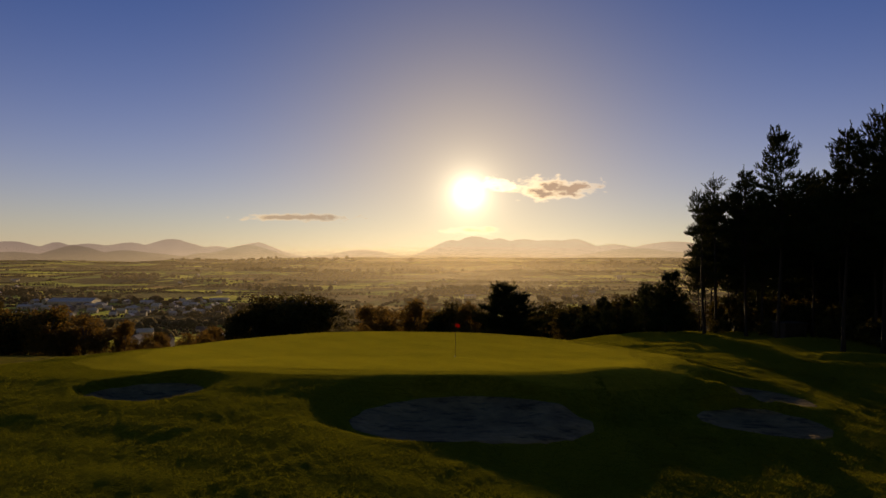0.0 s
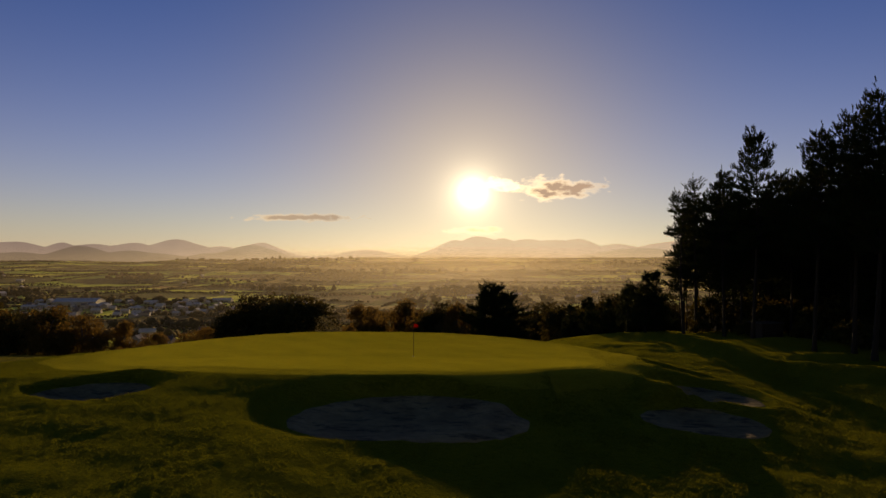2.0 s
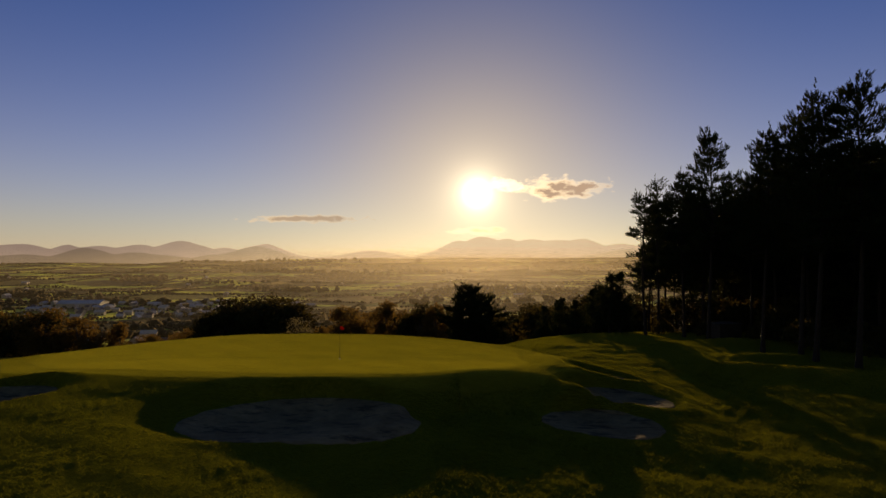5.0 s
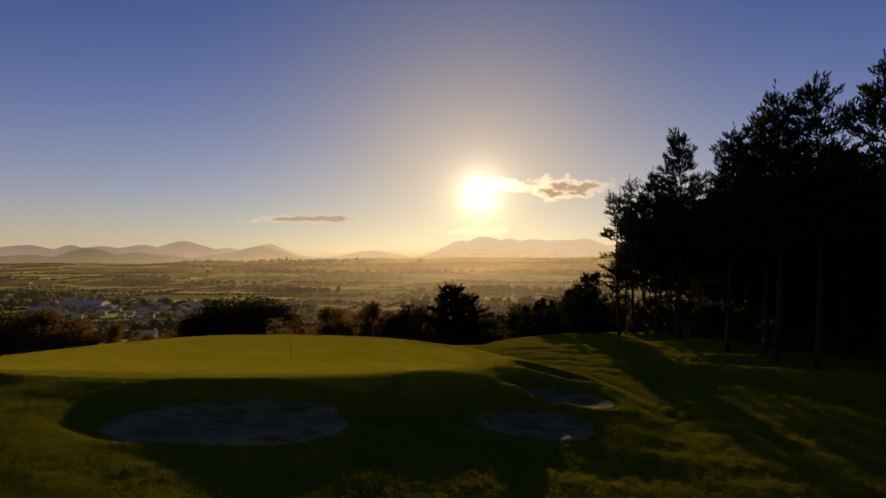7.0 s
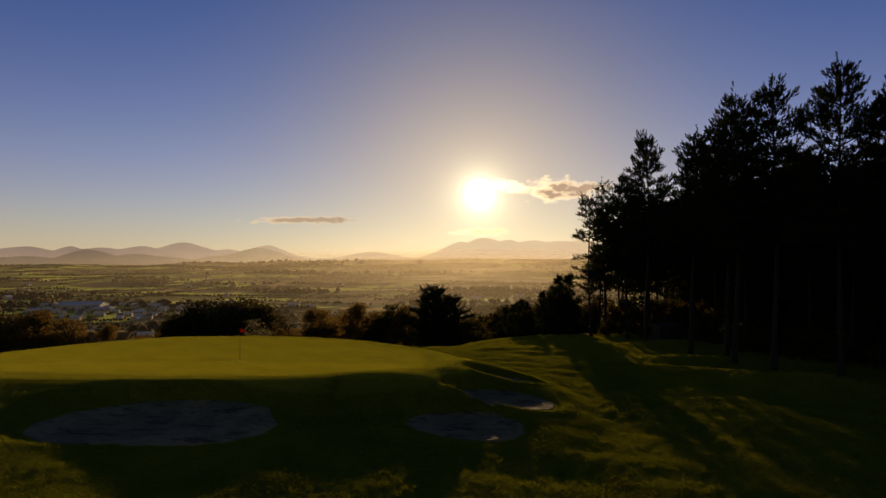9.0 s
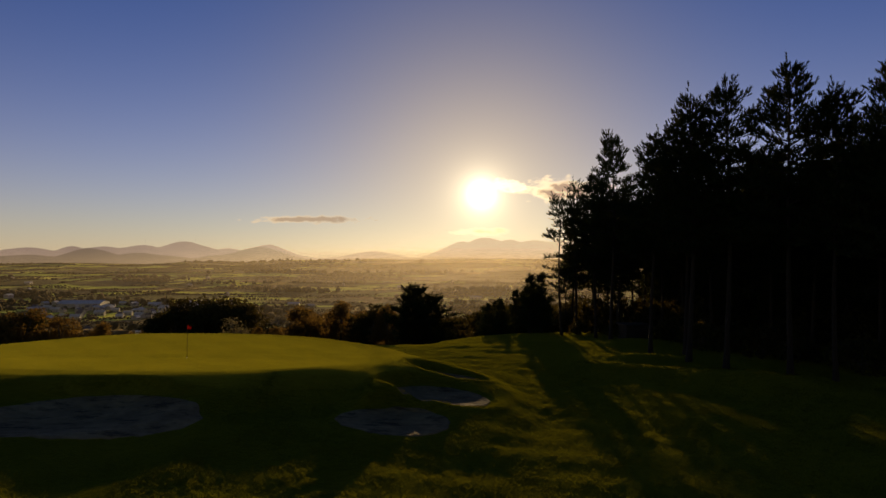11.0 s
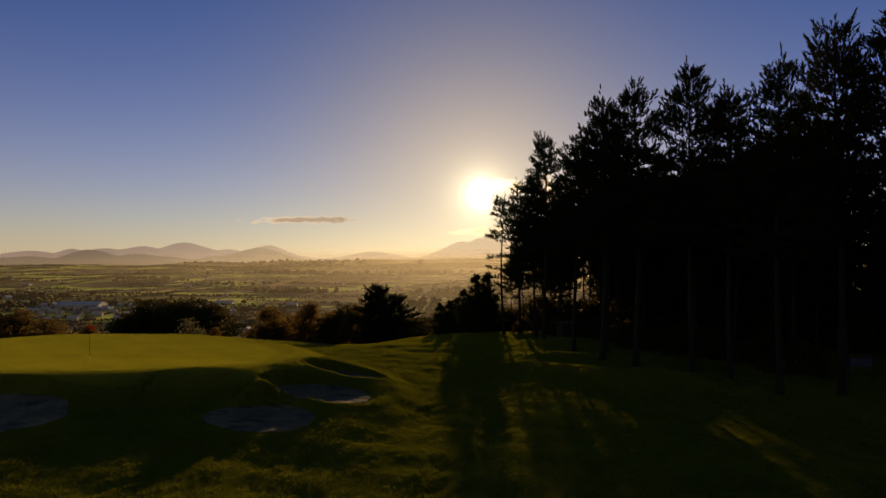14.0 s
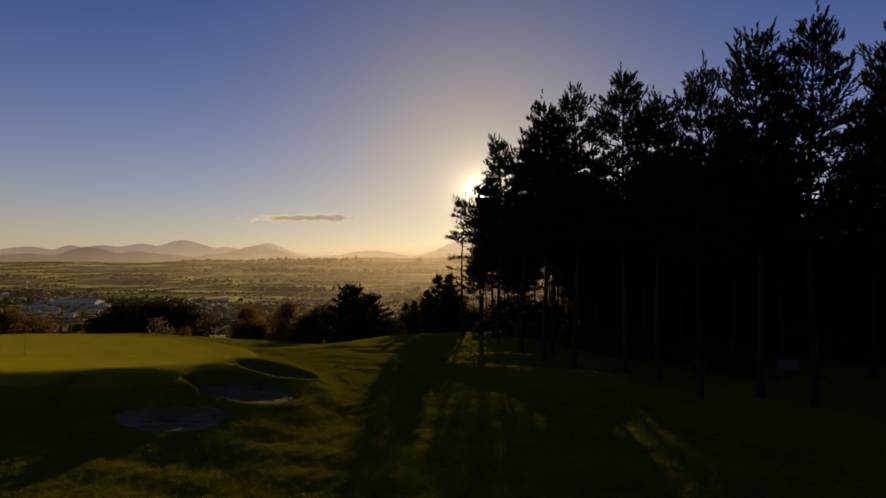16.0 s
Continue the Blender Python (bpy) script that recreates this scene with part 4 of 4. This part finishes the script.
def build_far_woods():
    """Hedgerows and copses across the valley, as ragged clumps."""
    r = np.random.RandomState(5)
    gold = (1 + 5 ** 0.5) / 2
    ico = np.array([(-1, gold, 0), (1, gold, 0), (-1, -gold, 0), (1, -gold, 0), (0, -1, gold), (0, 1, gold), (0, -1, -gold), (0, 1, -gold), (gold, 0, -1), (gold, 0, 1), (-gold, 0, -1), (-gold, 0, 1)]) / 1.9
    tri = np.array([(0, 11, 5), (0, 5, 1), (0, 1, 7), (0, 7, 10), (0, 10, 11), (1, 5, 9), (5, 11, 4), (11, 10, 2), (10, 7, 6), (7, 1, 8), (3, 9, 4), (3, 4, 2), (3, 2, 6), (3, 6, 8), (3, 8, 9), (4, 9, 5), (2, 4, 11), (6, 2, 10), (8, 6, 7), (9, 8, 1)])
    spots = []
    for k in range(340):
        d = 760 * (4700 / 760) ** (r.rand() ** 0.8)
        x0 = r.uniform(-0.85, 0.75) * d
        turn = r.choice([0.12, 0.12, 0.3, -0.15, 1.5]) + r.normal() * 0.12
        length = r.uniform(70, 330) * (0.7 + d / 3000)
        size = r.uniform(1.3, 2.5) * (0.75 + d / 4000)
        m = int(length / (size * 2.6))
        t = np.linspace(-0.5, 0.5, m) * length
        keep = r.rand(m) > 0.02
        x, y = x0 + t * math.cos(turn), d + t * math.sin(turn)
        spots.append(np.stack([x + r.normal(size=m) * 2, y + r.normal(size=m) * 2, size * r.uniform(0.6, 1.5, m)], 1)[keep])
    for k in range(80):
        d = 560 * (4700 / 560) ** (r.rand() ** 0.8)
        x0 = r.uniform(-0.85, 0.75) * d
        m = r.randint(20, 60)
        wide = r.uniform(30, 90) * (0.6 + d / 2500)
        size = r.uniform(3.5, 6.0) * (0.75 + d / 4000)
        spots.append(np.stack([x0 + r.normal(size=m) * wide, d + r.normal(size=m) * wide * 0.5, size * r.uniform(0.6, 1.4, m)], 1))
    p = np.concatenate(spots)
    p = p[p[:, 1] > 420]
    z = land(p[:, 0], p[:, 1])
    v = ico[None] * (1 + 0.35 * r.normal(size=(len(p), 12, 1))) * p[:, 2][:, None, None] * np.array([1.15, 1.15, 1.0])
    v = v + np.stack([p[:, 0], p[:, 1], z + 0.55 * p[:, 2]], 1)[:, None]
    faces = (tri[None] + 12 * np.arange(len(p))[:, None, None]).reshape(-1, 3)
    ob = mesh_object("far_woods", v.reshape(-1, 3), faces, FAR_LEAF)
    tagged(ob, "hedgerows and copses between the valley fields", "woods", kind="stuff")


build_far_woods()

TIMBER = plain("dark_timber", (0.014, 0.01, 0.007), (0.04, 0.028, 0.018), 4.0, 0.8, 0.01, 0, (1, 1, 0.2))
DARK_PANE = plain("dark_glass", (0.02, 0.022, 0.025), (0.03, 0.032, 0.035), 1.0, 0.08)
WALL_PALE = plain("pale_render", (0.5, 0.4, 0.28), (0.64, 0.53, 0.38), 0.6, 0.8)
WALL_SHED = plain("shed_cladding", (0.5, 0.4, 0.26), (0.62, 0.5, 0.34), 0.2, 0.5)
ROOF_SLATE = plain("slate_roof", (0.1, 0.08, 0.065), (0.17, 0.14, 0.11), 1.2, 0.5)
ROOF_PALE = plain("pale_sheet_roof", (0.62, 0.54, 0.42), (0.76, 0.68, 0.56), 0.15, 0.6)


def build_house(name, wide, deep, eaves, ridge, wall, roof):
    root = new(name)
    bm = bmesh.new()
    box(bm, -wide / 2, wide / 2, -deep / 2, deep / 2, -3.0, eaves)
    for sx in (-1, 1):
        a = [bm.verts.new((sx * wide / 2, -deep / 2, eaves)), bm.verts.new((sx * wide / 2, deep / 2, eaves)), bm.verts.new((sx * wide / 2, 0, ridge))]
        bm.faces.new(a)
    part("wall", bm, wall, root)
    bm = bmesh.new()
    o, t = 0.4, 0.25
    for sy in (-1, 1):
        e, drop = sy * (deep / 2 + o), eaves - (ridge - eaves) * o / (deep / 2)
        low = [bm.verts.new((x, y, z)) for x, y, z in ((-wide / 2 - o, e, drop), (wide / 2 + o, e, drop), (wide / 2 + o, 0, ridge), (-wide / 2 - o, 0, ridge))]
        high = [bm.verts.new(v.co + Vector((0, 0, t))) for v in low]
        bm.faces.new(low[::-1])
        bm.faces.new(high)
        for k in range(4):
            bm.faces.new((low[k], low[(k + 1) % 4], high[(k + 1) % 4], high[k]))
    top = part("roof", bm, roof, root)
    if name == "house":
        bm = bmesh.new()
        box(bm, wide * 0.3, wide * 0.3 + 0.9, -0.45, 0.45, ridge - 0.3, ridge + 1.3)
        part("chimney", bm, ROOF_SLATE, top)
        for x0, x1, z0, z1, kind in ((-wide * 0.38, -wide * 0.2, 0.9, 2.2, "window"), (wide * 0.2, wide * 0.38, 0.9, 2.2, "window"), (-0.55, 0.55, 0.0, 2.1, "door")):
            bm = bmesh.new()
            box(bm, x0, x1, -deep / 2 - 0.06, -deep / 2 - 0.005, z0, z1)
            part(kind, bm, DARK_PANE if kind == "window" else TIMBER, root)
    else:
        for k in range(3):
            bm = bmesh.new()
            a = wide * (-0.35 + 0.3 * k)
            box(bm, a, a + 4.5, -deep / 2 - 0.1, -deep / 2 - 0.005, 0, 4.6)
            part("roller_door", bm, ROOF_SLATE, root)
    return root


def build_town():
    r = random.Random(4)
    houses = [build_house("house", 9, 8, 5.2, 8.2, WALL_PALE, ROOF_SLATE), build_house("house", 14, 8, 5.2, 8.0, WALL_PALE, ROOF_PALE), build_house("house", 10, 9, 3.2, 6.2, WALL_PALE, ROOF_PALE)]
    sheds = [build_house("warehouse", 55, 28, 8, 13.0, WALL_SHED, ROOF_PALE), build_house("warehouse", 34, 22, 6.5, 10.0, WALL_SHED, ROOF_PALE)]
    rows = [(sheds, 0, -775, 1360, 4, 1.6), (sheds, 1, -700, 1290, -6, 0.8), (sheds, 1, -640, 1400, 3, 0.8), (sheds, 1, -560, 1375, 0, 0.7), (sheds, 1, -520, 1330, 5, 0.8), (sheds, 1, -600, 1250, -4, 0.7),
            (sheds, 0, -490, 1420, 2, 0.7), (sheds, 1, -820, 1270, 3, 0.8), (sheds, 1, -330, 1380, 4, 0.7), (sheds, 1, -290, 1360, -3, 0.6), (sheds, 1, 66, 1560, 2, 0.8), (sheds, 1, 180, 1650, 2, 0.8)]
    for k in range(92):
        d = r.uniform(1080, 1450)
        rows.append((houses, r.randint(0, 2), r.uniform(-0.66, -0.33) * d, d, r.choice([0, 8, -12, 90, 80]), r.uniform(0.9, 1.25)))
    for k in range(22):
        d = r.uniform(1500, 2600)
        rows.append((houses, r.randint(0, 2), r.uniform(-0.7, 0.35) * d, d, r.choice([0, 15, 90]), r.uniform(1.0, 1.5)))
    rows += [(houses, 1, -222, 402, 4, 0.9), (houses, 2, -104, 500, 80, 1.2)]
    for k in range(14):
        d = r.uniform(360, 900)
        rows.append((houses, r.randint(0, 2), r.uniform(-0.62, -0.25) * d, d, r.choice([0, 20, 90]), r.uniform(0.9, 1.1)))
    used = set()
    for models, k, x, y, turn, s in rows:
        if abs(x + 0.0438 * y) < 13:
            continue
        src = models[k]
        m = pose(x, y, float(land(x, y)), 0, 0, turn)
        if id(src) in used:
            ob = copy_thing(src, m)
        else:
            used.add(id(src))
            ob = src
            ob.matrix_basis = m
        ob.scale = (s, s, min(s, 1.2))
        if models is houses:
            tagged(ob, "small pale house with a pitched roof in the valley", "house", "houses of the town")
        else:
            tagged(ob, "long low warehouse with a pale metal roof", "warehouse", "sheds of the town")


build_town()


# ---------------------------------------------------------------- clouds
def build_cloud(x, y, wide, tall, lit, shade, seed, words):
    depth = 4700.0
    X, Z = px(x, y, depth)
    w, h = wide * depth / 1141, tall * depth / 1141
    u, v = np.meshgrid(np.linspace(-1, 1, 25), np.linspace(-1, 1, 9), indexing="ij")
    verts = np.stack([u * w, 30 * (1 - u ** 2) * (1 - v ** 2), v * h], -1).reshape(-1, 3)
    i, j = np.meshgrid(np.arange(24), np.arange(8), indexing="ij")
    faces = np.stack([i * 9 + j, (i + 1) * 9 + j, (i + 1) * 9 + j + 1, i * 9 + j + 1], -1).reshape(-1, 4)
    ob = mesh_object("cloud", verts, faces, cloud_material("cloud_light", lit, shade, seed, w, h), True)
    ob.location = (X, depth, Z)
    ob.visible_shadow = False
    tagged(ob, words, "cloud", "evening clouds", "structure")


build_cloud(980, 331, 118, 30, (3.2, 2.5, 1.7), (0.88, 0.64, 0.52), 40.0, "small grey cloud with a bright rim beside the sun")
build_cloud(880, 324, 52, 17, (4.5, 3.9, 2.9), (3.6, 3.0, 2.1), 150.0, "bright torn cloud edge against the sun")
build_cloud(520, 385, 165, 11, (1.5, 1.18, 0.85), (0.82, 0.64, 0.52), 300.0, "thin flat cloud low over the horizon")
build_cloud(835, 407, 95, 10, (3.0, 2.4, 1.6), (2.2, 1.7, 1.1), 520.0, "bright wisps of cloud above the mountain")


# ---------------------------------------------------------------- shrubs below the brow, hut and board under the trees
SHRUBS = [build_broadleaf(8, 2.6, 2.6, 1500, 0.12, LEAF_AUTUMN, "shrub", trunk_share=0.12), build_broadleaf(9, 2.6, 2.2, 1300, 0.12, LEAF_GOLD, "shrub", trunk_share=0.12), build_broadleaf(10, 2.6, 3.2, 700, 0.11, LEAF_PALE, "shrub", trunk_share=0.12)]
plant(SHRUBS, [(-44, 98, 1.1, 0), (-48.5, 100, 1.0, 0), (-41, 104, 0.9, 0), (-35, 104, 0.9, 1), (-14.5, 92, 1.35, 2), (-11.5, 94, 0.8, 0)],
      ["small leafy shrub in autumn colour on the slope", "small leafy shrub in autumn colour on the slope", "pale open shrub beyond the green"], "shrub", "shrubs on the slope")
BRUSH = [build_broadleaf(18, 2.6, 3.2, 1300, 0.17, LEAF_DARK, "bush", trunk_share=0.1)]
plant(BRUSH, UNDER + [(37.2, 78.5, 0.6, 0), (39.8, 79.5, 0.7, 0), (42.4, 77.5, 1.2, 0), (45.0, 75.5, 1.5, 0), (47.4, 73, 1.9, 0)] + [(32.5 + 1.05 * k + (k * 7 % 5) * 0.3, 76.5 - 1.95 * k + (k * 3 % 4) * 0.7, 0.75 + (k * 5 % 7) * 0.07, 0) for k in range(17) if k % 3 == 0 or k > 5],
      "low dark bush between the pine trunks", "bush", "bushes under the pines")
GOLDEN = build_fir(14, 6.6, 2.0, "golden_cypress")
GOLDEN.children[-1].data.materials[0] = LEAF_GOLD
GOLDEN.matrix_basis = pose(24.7, 150, float(land(24.7, 150)))
tagged(GOLDEN, "small golden cypress standing among dark trees", "tree")

FELT = plain("roof_felt", (0.014, 0.012, 0.011), (0.03, 0.027, 0.024), 6.0, 0.8, 0.005)


def build_hut(x, y):
    root = thing_at("garden_hut", x, y, float(land(x, y)) - 0.25, 12)
    for k in range(14):
        bm = bmesh.new()
        a = -1.3 + k * 2.6 / 14
        box(bm, a + 0.004, a + 2.6 / 14 - 0.004, -1.0, -0.97, -0.15, 1.95, 0.006)
        part("plank", bm, TIMBER, root)
    bm = bmesh.new()
    box(bm, -1.29, 1.29, -0.965, 1.0, -0.3, 1.95)
    part("body", bm, TIMBER, root)
    bm = bmesh.new()
    box(bm, -1.5, 1.5, -1.2, 1.2, 1.955, 2.07, 0.02)
    part("roof", bm, FELT, root, "pale felted roof")
    bm = bmesh.new()
    box(bm, -0.4, 0.4, -1.05, -1.005, 0.02, 1.8, 0.008)
    door = part("door", bm, TIMBER, root)
    bm = bmesh.new()
    box(bm, 0.28, 0.32, -1.09, -1.052, 0.9, 1.05, 0.008)
    part("handle", bm, FELT, door)
    tagged(root, "small dark timber hut among the pine trunks", "hut")


def build_board(x, y):
    root = thing_at("notice_board", x, y, None, -8)
    for px_ in (-0.75, 0.75):
        bm = bmesh.new()
        box(bm, px_ - 0.05, px_ + 0.05, -0.05, 0.05, -0.3, 1.75, 0.01)
        part("post", bm, TIMBER, root)
    bm = bmesh.new()
    box(bm, -0.698, 0.698, -0.02, 0.02, 0.95, 1.6, 0.008)
    part("panel", bm, plain("blue_panel", (0.015, 0.035, 0.09), (0.03, 0.05, 0.12), 3, 0.4), root, "faded blue panel")
    bm = bmesh.new()
    box(bm, -0.9, 0.9, -0.16, 0.16, 1.755, 1.81, 0.01)
    part("roof", bm, FELT, root)
    tagged(root, "blue notice board on two timber posts", "notice board")


build_hut(37.2, 69.8)
build_board(53.0, 44.0)


# ---------------------------------------------------------------- sheets standing in for evening haze over the far valley
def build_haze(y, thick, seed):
    """A translucent sheet standing in for thin haze, scattering the low sun passing through."""
    m = bpy.data.materials.new("haze_veil")
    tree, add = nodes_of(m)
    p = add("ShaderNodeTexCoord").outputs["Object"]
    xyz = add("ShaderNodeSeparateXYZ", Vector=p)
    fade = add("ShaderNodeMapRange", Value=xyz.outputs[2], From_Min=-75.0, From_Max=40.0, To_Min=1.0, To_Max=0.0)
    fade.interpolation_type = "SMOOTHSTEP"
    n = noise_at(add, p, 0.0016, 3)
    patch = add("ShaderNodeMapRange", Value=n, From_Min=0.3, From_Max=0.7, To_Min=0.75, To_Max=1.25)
    # density peaks at the sun's bearing, to imitate the brighter haze there
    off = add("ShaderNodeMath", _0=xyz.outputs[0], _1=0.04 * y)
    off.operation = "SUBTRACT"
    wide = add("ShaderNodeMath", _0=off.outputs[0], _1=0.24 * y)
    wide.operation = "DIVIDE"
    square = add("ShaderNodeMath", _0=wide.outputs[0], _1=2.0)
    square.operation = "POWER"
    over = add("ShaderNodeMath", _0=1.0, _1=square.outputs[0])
    sunward = add("ShaderNodeMath", _0=1.0, _1=over.outputs[0])
    sunward.operation = "DIVIDE"
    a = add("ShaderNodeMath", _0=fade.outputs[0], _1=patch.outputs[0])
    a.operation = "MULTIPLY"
    b = add("ShaderNodeMath", _0=a.outputs[0], _1=sunward.outputs[0])
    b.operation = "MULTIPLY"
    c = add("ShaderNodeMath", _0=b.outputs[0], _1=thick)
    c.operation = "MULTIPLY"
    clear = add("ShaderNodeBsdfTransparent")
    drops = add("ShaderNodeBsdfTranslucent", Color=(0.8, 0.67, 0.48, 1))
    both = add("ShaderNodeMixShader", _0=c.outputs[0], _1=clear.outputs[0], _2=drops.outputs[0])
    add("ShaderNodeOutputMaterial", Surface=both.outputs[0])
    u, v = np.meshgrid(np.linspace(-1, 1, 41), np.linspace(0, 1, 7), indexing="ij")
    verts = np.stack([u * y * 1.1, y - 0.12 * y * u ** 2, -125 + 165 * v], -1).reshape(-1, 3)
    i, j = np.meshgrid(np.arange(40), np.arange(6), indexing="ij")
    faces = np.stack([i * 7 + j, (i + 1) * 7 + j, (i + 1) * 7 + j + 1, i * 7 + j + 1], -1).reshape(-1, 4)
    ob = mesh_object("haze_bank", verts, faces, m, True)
    tagged(ob, "translucent sheet standing in for golden evening haze across the valley", "haze", "banks of haze", "structure")


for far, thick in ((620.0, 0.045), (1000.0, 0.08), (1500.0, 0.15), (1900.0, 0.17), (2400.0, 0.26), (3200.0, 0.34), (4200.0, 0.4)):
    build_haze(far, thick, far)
